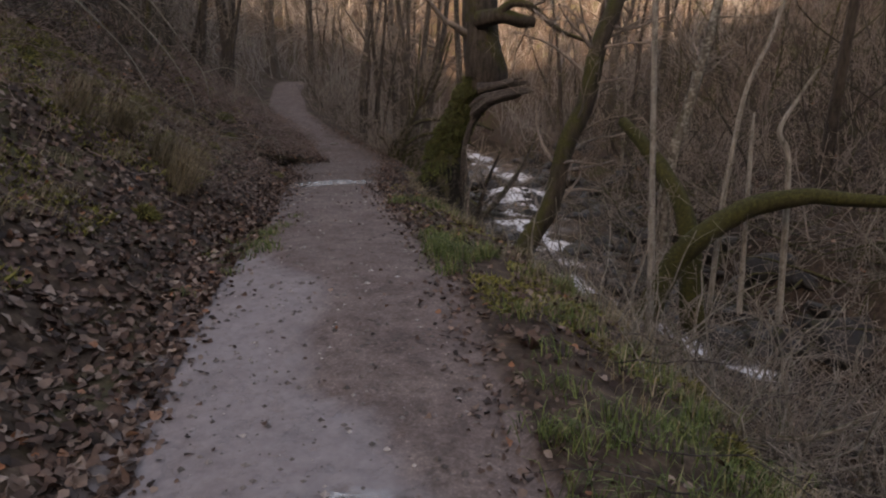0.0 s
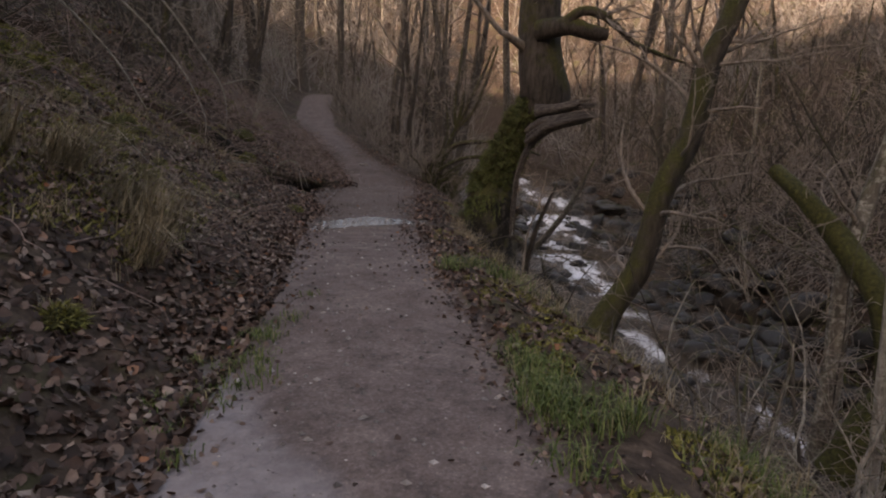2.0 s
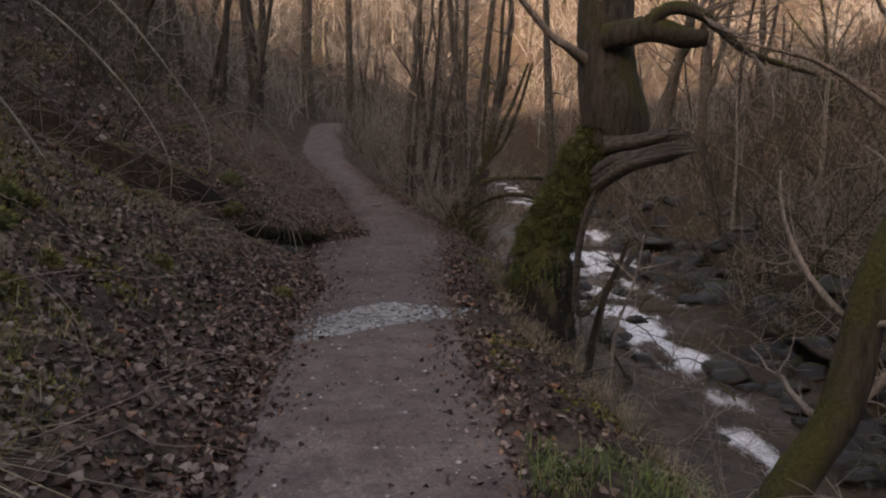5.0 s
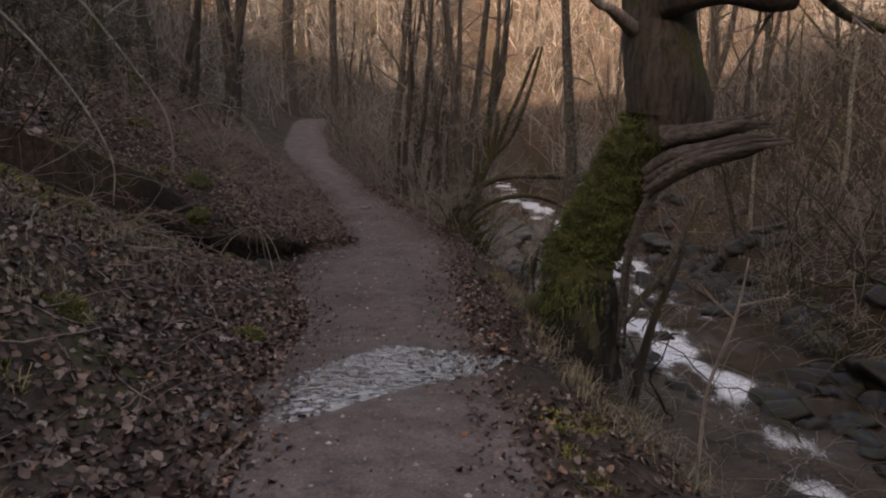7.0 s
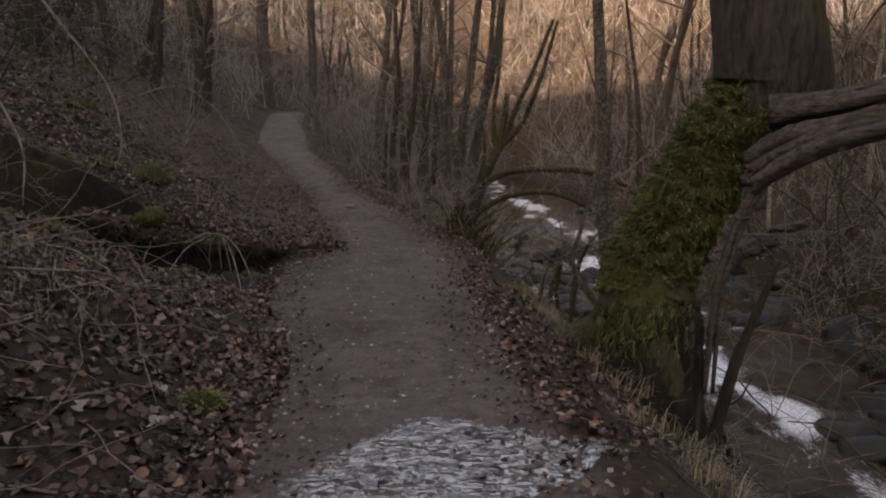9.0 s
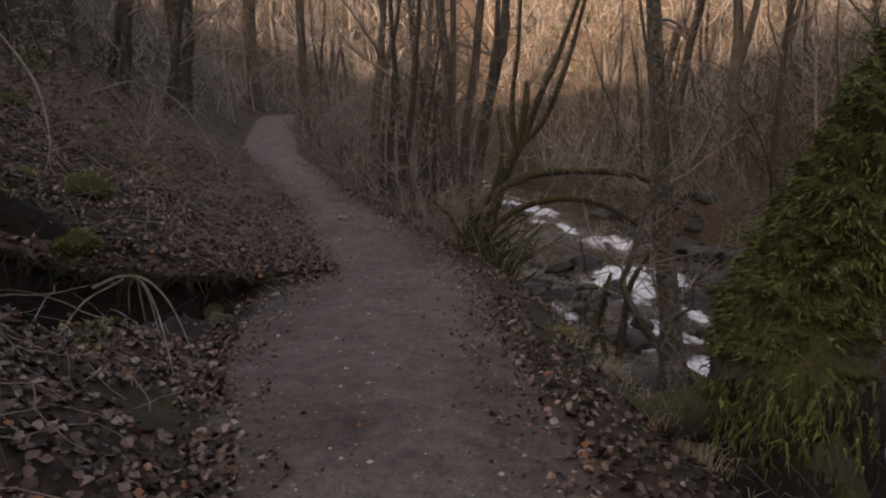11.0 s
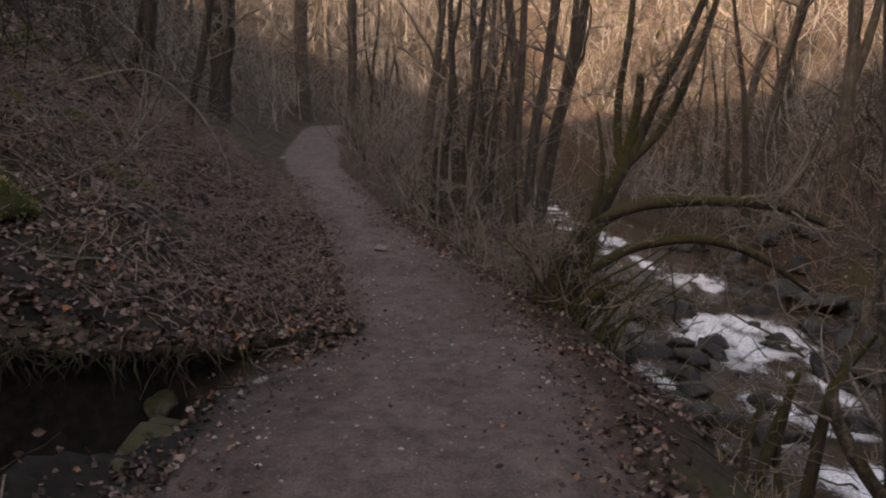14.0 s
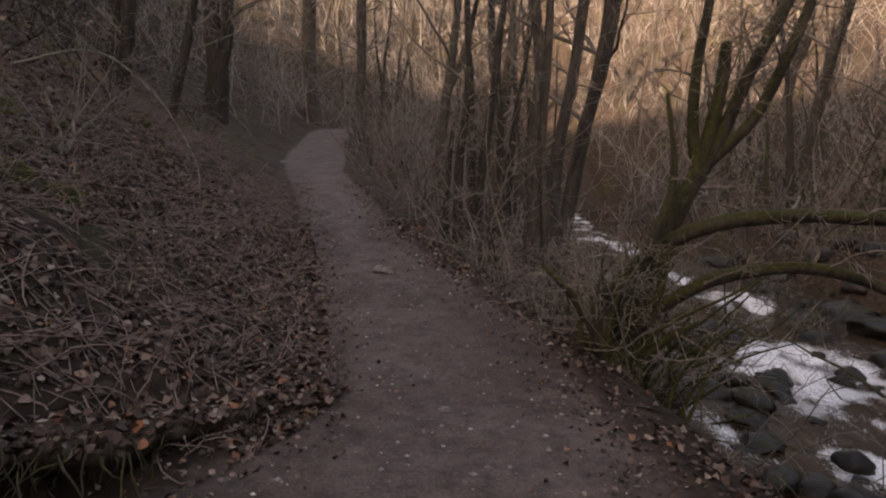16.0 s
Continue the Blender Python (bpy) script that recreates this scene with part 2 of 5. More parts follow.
stream_left = course([(-30, 7.00), (0, 5.60), (5.1, 5.10), (8.4, 3.98), (12, 2.72), (16.5, 2.16), (19.6, 1.9), (21.8, 0.25), (24.5, 0.0), (26.5, 0.2), (29.9, 0.51), (33.4, 1.11), (40.2, 0.83), (65, -2.16), (75, -2.00), (120, -16.00)])
stream_right = course([(-30, 10.00), (0, 8.00), (8.4, 6.15), (12, 5.45), (17.2, 5.43), (23.5, 6.12), (29.9, 7.46), (33.4, 6.06), (40.2, 4.94), (65, 2.74), (75, 3.00), (120, -12.00)])
water_z = course([(-30, -3.4), (0, -2.3), (8.4, -2.0), (12, -1.92), (14.6, -1.9), (16.6, -1.82), (19, -1.8), (21, -1.68), (24.4, -1.66), (25.6, -1.5), (27, -1.48), (28.4, -1.25),
                  (31.4, -1.2), (34, -0.8), (41, -0.3), (65, 0.8), (75, 4), (120, 12)], 0.6)


def gully(x, y):
    """How far from the side gully's floor, how far up along it, and whether on its steep side."""
    ax, ay, bx, by = -4.75, 16.85, -6.2, 16.0
    t = np.clip(((x - ax) * (bx - ax) + (y - ay) * (by - ay)) / ((bx - ax) ** 2 + (by - ay) ** 2), 0, 1)
    return np.hypot(x - ax - t * (bx - ax), y - ay - t * (by - ay)), t, y > ay + (by - ay) * t


def land(x, y):
    x, y = np.asarray(x, float), np.asarray(y, float)
    zp, zw = path_z(y), water_z(y)
    xl, xr, sl, sr = path_left(y), path_right(y), stream_left(y), stream_right(y)
    lump = field(x, y, 0.55, 3, 2) * 0.16
    roll = field(x, y, 4.0, 3, 5)
    d = np.maximum(xl - x, 0)
    rise = 0.66 * (np.sqrt(d * d + 0.12) - 0.346)
    rise = np.minimum(rise, 7.5 + 0.4 * rise)
    rise = np.minimum(rise, 26 + 0.05 * rise)
    left = zp + rise + (0.34 * field(x, y, 1.5, 2, 6) * ease(0.5, 1.6, d) + lump + roll * 0.55 * ease(0.3, 6, d)) * ease(0, 0.5, d)
    u = np.clip((x - xr) / (sl - xr), 0, 1)
    bank = zp + (zw - 0.15 - zp) * ease(0.03, 0.82, u) + lump * 0.8 * ease(0, 0.25, u)
    e = np.maximum(x - sr, 0)
    far = zw - 0.15 + 0.75 * ease(0, 1.1, e) + 0.9 * ease(0.6, 6, e) + 0.1 * e + 0.5 * soft_over(e - 5, 4) + (lump * 1.3 + roll * 0.8 * ease(1, 8, e)) * ease(0, 0.5, e)
    far = np.minimum(far, 22 + 0.15 * far)
    bed = zw - 0.3 + lump
    middle = 0.5 * (xl + xr)
    half = np.maximum(0.5 * (xr - xl), 0.1)
    trod = zp - 0.03 * ((x - middle) / half) ** 2 + field(x, y, 0.8, 3, 9) * 0.035
    h = np.where(x < xl, left, np.where(x < xr, trod, np.where(x < sl, bank, np.where(x < sr, bed, far))))
    # the side gully that comes down to the path
    gap, t, north = gully(x, y)
    floor = -0.25 + 0.55 * t + lump * 0.6
    cut = floor + np.where(north, 0.6 + 4.4 * ease(-4.5, -5.1, x), 1.15 + 1.6 * ease(-4.65, -4.3, x)) * np.maximum(0, gap - np.where(north, 0.4, 0.38 + 0.68 * ease(-4.3, -4.7, x)))
    h = np.where(x < xl - 0.05, np.minimum(h, np.maximum(cut, floor)), h)
    # an unseen hill added behind the camera, to shade the near valley
    h = h + 0.62 * soft_over(-y - 22, 6) * ease(-18, -26, y) - 0.62 * soft_over(-y - 68, 6) * ease(-64, -72, y)
    # the valley's head
    h = h + 0.42 * soft_over(y - 54, 6) * ease(50, 60, y) - 0.42 * soft_over(y - 84, 6) * ease(80, 90, y)
    h = h + 4.5 * np.exp(-((x + 9) / 9) ** 2) * ease(66, 84, y)
    return h


def axis(parts):
    out = [parts[0][0]]
    for a, b, s in parts:
        out += list(np.linspace(a, b, max(1, round((b - a) / s)) + 1)[1:])
    return np.array(out)


def mesh_object(name, verts, faces, material, parent=None, smooth=True):
    me = bpy.data.meshes.new(name)
    me.from_pydata(verts.tolist() if isinstance(verts, np.ndarray) else verts, [], faces.tolist() if isinstance(faces, np.ndarray) else faces)
    me.polygons.foreach_set("use_smooth", np.full(len(me.polygons), smooth))
    me.materials.append(material)
    ob = new(name, me)
    if parent is not None:
        ob.parent = parent
    return ob


def set_mask(ob, name, values):
    a = ob.data.attributes.new(name, "FLOAT", "POINT")
    a.data.foreach_set("value", np.asarray(values, np.float32).ravel())


def sheet(name, xs, ys, height, material):
    gx, gy = np.meshgrid(xs, ys)
    z = height(gx, gy)
    n = len(xs)
    idx = np.arange(len(xs) * len(ys)).reshape(len(ys), n)
    faces = np.stack([idx[:-1, :-1], idx[:-1, 1:], idx[1:, 1:], idx[1:, :-1]], -1).reshape(-1, 4)
    ob = mesh_object(name, np.stack([gx, gy, z], -1).reshape(-1, 3), faces, material)
    return ob, gx, gy, z


gxs = axis([(-400, -60, 40), (-60, -20, 4), (-20, -12, 0.8), (-12, -7, 0.25), (-7, 5.5, 0.08), (5.5, 10, 0.25), (10, 26, 0.8), (26, 70, 4), (70, 400, 40)])
gys = axis([(-400, -40, 40), (-40, -6, 3), (-6, -1, 0.4), (-1, 25, 0.08), (25, 48, 0.25), (48, 70, 1), (70, 140, 4), (140, 400, 40)])
ground, gx, gy, gz = sheet("ground", gxs, gys, land, GROUND)
tagged(ground, "brown woodland ground with a trodden earth path and leaf mould", "ground", kind="structure")
inside = np.minimum(gx - path_left(gy), path_right(gy) - gx)
set_mask(ground, "path", ease(47.5, 46, gy) * 0.5 + ease(47.5, 46, gy) * np.clip(inside / 0.5, -0.5, 0.5))
middle = gx - 0.5 * (path_left(gy) + path_right(gy))
rough_edge = 0.16 * field(gx, gy, 0.45, 3, 21)
patch_edge = course([(0, 0.5), (1.75, 0.16), (2.1, -0.05), (2.6, -0.3), (2.8, -0.62), (3.0, -0.56), (3.45, -0.74), (4.15, -0.74), (4.6, -1.18), (5.3, -1.6), (6, -2.2)], 0.15)(gy)
patch = ease(5.9, 5.3, gy) * ease(0.07, -0.07, gx - patch_edge + rough_edge) * ease(-0.08, 0.1, inside + rough_edge)
near = np.interp(gx, (-3.3, -2.4, -1.56, -1.0), (9.9, 10.5, 11.25, 11.75)) + rough_edge
far = np.interp(gx, (-3.3, -2.4, -1.9, -1.3, -0.8), (11.0, 11.75, 12.3, 12.1, 11.8)) + rough_edge
strip = ease(-0.1, 0.16, gy - near) * ease(-0.06, 0.1, far - gy) * (0.25 + 0.75 * ease(-2.75, -2.0, gx)) * ease(-3.3, -2.6, gx)
set_mask(ground, "wet", np.maximum(patch * 0.6 * ease(2.6, 1.9, gy) * ease(-0.75, -0.35, gx), strip))
# mask of the painted sky reflection: the whole near patch
set_mask(ground, "sky_sheen", patch)
set_mask(ground, "green", np.maximum(np.exp(-((gx + 0.85) / 0.5) ** 2 - ((gy - 16.3) / 0.9) ** 2), 0.6 * ease(1.2, 2.4, path_left(gy) - gx) * ease(12, 7, gy)))
# darker from y = 8 on, less beyond 23, more off the path's middle
verge = np.abs(middle) / np.maximum(0.5 * (path_right(gy) - path_left(gy)), 0.1)
set_mask(ground, "darkened", np.clip(ease(8, 14, gy) * (1 - 0.75 * ease(23, 30, gy)) * (0.95 + 1.0 * ease(0.35, 0.8, verge + 0.9 * field(gx, gy, 0.9, 3, 25))), 0, 2) * 0.66)
# gully mud, spread up the wall to paint in the overhang's shade
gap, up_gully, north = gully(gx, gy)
mud_shade = (ease(1.3, 0.95, gap + 0.8 * rough_edge) * (gx < path_left(gy) + 0.1) * ease(1.0, 0.7, up_gully))
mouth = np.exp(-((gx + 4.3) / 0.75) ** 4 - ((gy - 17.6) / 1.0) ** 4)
set_mask(ground, "mud_shade", np.maximum(mud_shade, 0.55 * mouth * np.clip(0.8 + 1.2 * field(gx, gy, 0.4, 3, 23), 0, 1)))


# ---- the stream ----
def water_height(x, y):
    rapid = np.clip((water_z(y + 0.3) - water_z(y - 0.3)) * 4, 0, 1)
    ridge = 0.5 - np.abs(field(x * 1.5, y * 0.8, 0.45, 3, 41))
    return water_z(y) + (ridge - 0.35) * (0.03 + 0.26 * rapid) + 0.08 * field(x, y, 1.2, 2, 44)


sx, sy = axis([(-7, -1, 0.3), (-1, 7, 0.07), (7, 11, 0.2)]), axis([(-4, 8, 0.2), (8, 36, 0.07), (36, 64, 0.25)])
stream, wx, wy, wz = sheet("stream", sx, sy, water_height, WATER)
tagged(stream, "brown stream with white foaming rapids between dark rocks", "stream", kind="structure")
slope = (water_z(wy + 0.3) - water_z(wy - 0.3)) / 0.6
thread_x = course([(0, 6.20), (8.4, 4.52), (11.1, 3.24), (12.6, 2.97), (15.7, 2.98), (17.2, 2.79), (19.2, 2.57), (20.8, 2.45), (22.4, 2.5), (23.5, 2.5), (25, 3.13), (26.9, 2.84), (28.1, 3.13), (31.6, 3.54), (33.4, 3.04), (35.5, 2.22), (38.1, 2.55), (41.2, 1.27), (51.7, 0.85), (65, 0.11), (75, 0.00)], 0.5)(wy)
thread_w = course([(0, 0.30), (9.6, 0.33), (12, 0.51), (13.9, 0.35), (15.8, 0.62), (17.5, 0.54), (20.2, 0.7), (22.3, 0.9), (23.5, 0.88), (24.7, 0.86), (27.2, 1.17), (28.1, 1.09), (29, 0.58), (31.6, 0.62), (33.4, 0.82), (37, 0.67), (41.9, 0.97), (75, 0.70)], 0.5)(wy)
force = course([(0, 0.10), (7.5, 0.3), (9, 0.75), (11, 0.60), (12.5, 0.70), (13.5, 0.60), (15, 0.7), (16.4, 0.90), (17.2, 1.00), (20.8, 1.10), (22.7, 0.90), (23.7, 1.10), (25.4, 1.05), (26.6, 0.95), (28.2, 1.10), (28.8, 0.15), (31.2, 0.15), (31.9, 0.90), (34.1, 1.00), (35.1, 0.60), (37.8, 0.95), (41.5, 0.90), (45.6, 0.50), (52.1, 0.90), (75, 0.80)], 0.5)(wy)
off = wx - thread_x - 0.6 * field(wx * 0.3, wy, 1.1, 3, 51)
thread = np.exp(-np.abs(off / thread_w) ** 3)
side_rill = np.exp(-((wx - 0.75 - 0.5 * field(wy, wx, 0.9, 2, 59)) / 0.4) ** 2) * ease(20.8, 21.6, wy) * ease(26.0, 25.0, wy)
second = np.exp(-((wx - 4.2 - 0.4 * field(wy, wy, 0.9, 2, 58)) / 0.3) ** 2) * (ease(20.8, 21.8, wy) * ease(29.5, 27.5, wy) + ease(31, 32, wy) * ease(36, 34, wy))
broken = 0.6 + 1.3 * field(wx * 1.6, wy * 0.8, 0.7, 3, 57)
set_mask(stream, "foam", np.clip(0.03 + (thread * force + 0.7 * side_rill + 0.65 * second) * broken + 0.12 * np.clip(slope * 2, 0, 1) + 0.22 * field(wx, wy, 0.6, 3, 55), 0, 1))


# ---- shapes ----
class Heap:
    """Collects vertices and faces of one mesh."""

    def __init__(self):
        self.v, self.f, self.n = [], [], 0

    def put(self, verts, faces):
        self.v.append(np.asarray(verts, float))
        self.f += [tuple(int(i) + self.n for i in q) for q in faces]
        self.n += len(verts)

    def make(self, name, material, parent=None, smooth=True):
        return mesh_object(name, np.concatenate(self.v), self.f, material, parent, smooth)


RINGS = {}


def ring_faces(rings, sides):
    key = (rings, sides)
    if key not in RINGS:
        f = []
        for i in range(rings - 1):
            for j in range(sides):
                k = (j + 1) % sides
                f.append((i * sides + j, i * sides + k, (i + 1) * sides + k, (i + 1) * sides + j))
        f.append(tuple(range((rings - 1) * sides, rings * sides)))
        RINGS[key] = f
    return RINGS[key]


def spline(points, steps):
    p = np.asarray(points, float)
    p = np.vstack([2 * p[0] - p[1], p, 2 * p[-1] - p[-2]])
    out = []
    for i in range(1, len(p) - 2):
        for t in np.arange(steps) / steps:
            out.append(0.5 * (2 * p[i] + (p[i + 1] - p[i - 1]) * t + (2 * p[i - 1] - 5 * p[i] + 4 * p[i + 1] - p[i + 2]) * t ** 2
                              + (3 * p[i] - p[i - 1] - 3 * p[i + 1] + p[i + 2]) * t ** 3))
    out.append(p[-2])
    return np.array(out)


def tube(heap, points, radii, sides=6, knots=0.0, rng=None):
    """A tapered round limb along points; knots: how uneven its girth is."""
    p, r = np.asarray(points, float), np.asarray(radii, float)
    d = np.gradient(p, axis=0)
    d /= np.linalg.norm(d, axis=1, keepdims=True) + 1e-9
    ref = np.array([0.31, 0.95, 0.05]) if abs(d[:, 2]).mean() > 0.6 else np.array([0.0, 0.1, 1.0])
    a = np.cross(d, ref)
    a /= np.linalg.norm(a, axis=1, keepdims=True) + 1e-9
    b = np.cross(d, a)
    w = np.arange(sides) * 2 * np.pi / sides
    girth = np.ones((len(p), sides))
    if knots and rng is not None:
        few = rng.random((max(3, len(p) // 5 + 2), sides)) - 0.5
        at = np.linspace(0, len(few) - 1.001, len(p))
        i = at.astype(int)
        girth += knots * (few[i] * (1 - (at - i))[:, None] + few[i + 1] * (at - i)[:, None] + 0.35 * (rng.random((len(p), sides)) - 0.5))
    v = p[:, None] + (r[:, None] * girth)[..., None] * (np.cos(w)[None, :, None] * a[:, None] + np.sin(w)[None, :, None] * b[:, None])
    heap.put(v.reshape(-1, 3), ring_faces(len(p), sides))


def limb(heap, rows, sides=10, steps=5, knots=0.16, seed=0):
    """A limb through a few rows of x, y, z, radius."""
    q = spline(rows, steps)
    tube(heap, q[:, :3], np.maximum(q[:, 3], 0.002), sides, knots, np.random.default_rng(seed))


def wander(rng, start, way, length, steps, bend, lift):
    """A crooked line from start."""
    way = np.asarray(way, float) / np.linalg.norm(way)
    pts = [np.asarray(start, float)]
    for _ in range(steps):
        way = way + rng.normal(0, bend, 3) + np.array([0, 0, lift])
        way /= np.linalg.norm(way)
        pts.append(pts[-1] + way * length / steps)
    return np.array(pts)


def branch_out(heap, rng, line, radii, count, depth, length, bend=0.16, lift=0.04, low=0.3, thin=0.45):
    """Side shoots along a line, and theirs in turn."""
    for _ in range(count):
        t = low + (1 - low) * rng.random()
        k = t * (len(line) - 1)
        i = min(int(k), len(line) - 2)
        at = line[i] + (line[i + 1] - line[i]) * (k - i)
        r = float(np.clip(radii[i] * thin * (0.5 + 0.6 * rng.random()), 0.004, 0.012 + 0.012 * length))
        along = line[i + 1] - line[i]
        along = along / (np.linalg.norm(along) + 1e-9)
        side = rng.normal(0, 1, 3)
        side -= along * (side @ along)
        side /= np.linalg.norm(side)
        n = length * (0.5 + 0.8 * rng.random()) * (1.15 - 0.6 * t)
        steps = 6 if depth > 1 else 4 if depth else 3
        p = wander(rng, at, along * (0.35 + 0.5 * rng.random()) + side, n, steps, bend, lift)
        rr = np.linspace(r, max(0.0028, r * 0.2), len(p))
        tube(heap, p, rr, 5 if depth > 1 else 3)
        if depth:
            branch_out(heap, rng, p, rr, 5 if depth > 1 else 4, depth - 1, n * 0.48, bend * 1.2, lift * 0.6, 0.15, 0.55)


def bare_tree(name, label, seed, height, girth, bark, lean=(0, 0), boughs=12, depth=2, fork=0.0, reach=0.28, low=0.3, category="tree", group=""):
    """A bare winter tree standing at the origin: trunk and crown."""
    rng = np.random.default_rng(seed)
    tree = tagged(new(name), label, category, group)
    trunk, crown = Heap(), Heap()
    line = wander(rng, (0, 0, -0.35), (lean[0], lean[1], 1), height, 12, 0.05, 0.03)
    radii = girth * (1 - 0.85 * np.linspace(0, 1, 13) ** 0.9)
    radii[0] *= 1.5
    radii[1] *= 1.08
    tube(trunk, line, radii, 10, 0.14, rng)
    if fork:
        other = wander(rng, line[3], line[4] - line[3] + np.array([fork, -fork * 0.4, 0]), height * 0.7, 9, 0.05, 0.04)
        rr = radii[3] * np.linspace(0.75, 0.12, 10)
        tube(trunk, other, rr, 8, 0.12, rng)
        branch_out(crown, rng, other, rr, boughs // 2, depth, height * reach, low=0.35)
    branch_out(crown, rng, line, radii, boughs, depth, height * reach, low=low)
    trunk.make("trunk", bark, tree)
    crown.make("crown", bark if depth < 2 else TWIG, tree)
    return tree


def stand(ob, x, y, turn=0.0, size=1.0, sink=0.0):
    """Sets a thing's foot on the land."""
    ob.location = (x, y, float(land(x, y)) - sink)
    ob.rotation_euler = (0, 0, radians(turn))
    ob.scale = (size, size, size)
    return ob


def again(ob, x, y, turn, size):
    c = copy_thing(ob, pose(x, y, float(land(x, y)), 0, 0, turn))
    c.scale = (size, size, size)
    return c


# ---- the crooked oak by the stream ----
def crooked_oak():
    oak = tagged(new("oak_tree"), "old crooked oak with a moss-covered bent foot beside the path", "tree")
    rng = np.random.default_rng(3)
    trunk = Heap()
    rows = [(-0.04, 14.18, -0.44, 0.47), (0.0, 14.25, 0.23, 0.403), (-0.01, 14.36, 0.59, 0.413), (0.09, 14.47, 0.92, 0.345), (0.27, 14.44, 1.25, 0.309),
            (0.4, 14.41, 1.57, 0.292), (0.59, 14.38, 1.9, 0.329), (0.79, 14.34, 2.21, 0.385), (0.93, 14.3, 2.49, 0.449), (0.85, 14.24, 2.92, 0.41),
            (0.8, 14.32, 3.4, 0.38), (0.79, 14.4, 4.2, 0.37), (0.9, 14.5, 5.5, 0.33), (1.1, 14.4, 7.5, 0.26), (1.2, 14.6, 9.5, 0.14)]
    limb(trunk, rows, 24, 7, 0.1, 4)
    for k, (dx, dy) in enumerate(((0.5, -0.45), (-0.5, 0.6), (0.3, 0.5))):
        x, y = -0.15 + dx, 14.35 + dy
        limb(trunk, [(-0.04, 14.4, 0.5, 0.22), (-0.13 + dx * 0.5, 14.35 + dy * 0.5, 0.25, 0.18), (x, y, float(land(x, y)) + 0.02, 0.1), (x + dx * 0.4, y + dy * 0.4, float(land(x + dx * .4, y + dy * .4)) - 0.1, 0.05)], 10, 6, 0.2, 5 + k)
    trunk = trunk.make("trunk", OAK_BARK, oak)
    foot = Heap()
    coat = [(x - 0.03, y - 0.02, z + 0.02, r * k) for (x, y, z, r), k in zip(rows[2:9], (0.9, 1.06, 1.12, 1.12, 1.05, 0.95, 0.55))]
    limb(foot, coat, 40, 26, 0.3, 9)
    skin = np.concatenate(foot.v)
    core = spline(coat, 8)[:, :3]
    for i, q in enumerate(skin):
        out = q - core[np.argmin(((core - q) ** 2).sum(1))]
        lumps = noise.noise(Vector(q) * 5.5) * 0.6 + noise.noise(Vector(q) * 13) * 0.4
        skin[i] = q + out / (np.linalg.norm(out) + 1e-6) * 0.13 * lumps
    foot.v = [skin]
    foot = tagged(foot.make("moss_coat", MOSS_COAT, trunk), "thick green moss over the bent foot")
    # sleeve round the foot that paints the shadow of the undercut
    undercut = Heap()
    limb(undercut, [(x, y, z, r * 1.03) for x, y, z, r in rows[0:3]], 30, 12, 0.16, 10)
    tagged(undercut.make("undercut_foot", SHADED_BARK, trunk), "foot bark coloured black for the shaded undercut")
    tufts = Heap()
    for _ in range(26000):
        i = rng.integers(len(skin))
        at = skin[i] + rng.normal(0, 0.012, 3)
        out = at - core[np.argmin(((core - at) ** 2).sum(1))]
        out /= np.linalg.norm(out)
        if out[0] > 0.55 and rng.random() < 0.8 or at[2] < 0.85 and out[0] > -0.1 and rng.random() < 0.7:
            continue
        way = out + rng.normal(0, 0.45, 3) + np.array([0, 0, -0.75])
        side = np.cross(way, rng.normal(0, 1, 3))
        side *= 0.008 / np.linalg.norm(side)
        tip = at + way / np.linalg.norm(way) * (0.02 + 0.06 * rng.random() ** 1.5)
        tufts.put([at - side, at + side, tip], [(0, 1, 2)])
    low = np.concatenate(undercut.v)
    for _ in range(9000):
        at = low[rng.integers(len(low))] + rng.normal(0, 0.015, 3)
        if at[2] < 0.15 + 0.35 * rng.random() or at[0] > -0.05 + 0.35 * rng.random():
            continue
        way = rng.normal(0, 0.4, 3) + np.array([-0.4, -0.4, -1.0])
        side = np.cross(way, rng.normal(0, 1, 3))
        side *= 0.009 / np.linalg.norm(side)
        tufts.put([at - side, at + side, at + way * (0.03 + 0.06 * rng.random())], [(0, 1, 2)])
    tagged(tufts.make("moss_fuzz", MOSS_TUFT, trunk, False), kind="stuff")
    bough = Heap()
    limb(bough, [(0.75, 14.0, 3.6, 0.19), (1.18, 13.6, 3.63, 0.15), (1.56, 13.5, 3.52, 0.125), (1.84, 13.5, 3.5, 0.1)], 10, 6, 0.2, 11)
    bough = bough.make("broken_bough", OAK_BARK, oak)
    upper = Heap()
    a = [(1.15, 13.55, 3.7, 0.1), (1.4, 13.5, 3.86, 0.09), (1.74, 13.5, 3.8, 0.075), (2.01, 13.5, 3.6, 0.055), (2.32, 13.5, 3.35, 0.046), (2.77, 13.5, 3.18, 0.034), (3.2, 13.5, 3.05, 0.018)]
    limb(upper, a, 8, 6, 0.2, 12)
    upper.make("mossy_branch", MOSSY_BARK, bough)
    stub = Heap()
    for k in range(9):
        dy, dz, w = rng.normal(0, 0.06), rng.normal(0, 0.04), 0.025 + 0.035 * rng.random()
        limb(stub, [(0.75, 13.9 + dy, 2.2 + dz, w * 1.5), (1.1, 13.7 + dy, 2.26 + dz, w), (1.45 - 0.1 * rng.random(), 13.6 + dy, 2.33 + dz, w * 0.9), (1.8 - 0.35 * rng.random(), 13.6 + dy, 2.36 + dz * 1.5, 0.008)], 6, 5, 0.7, 130 + k)
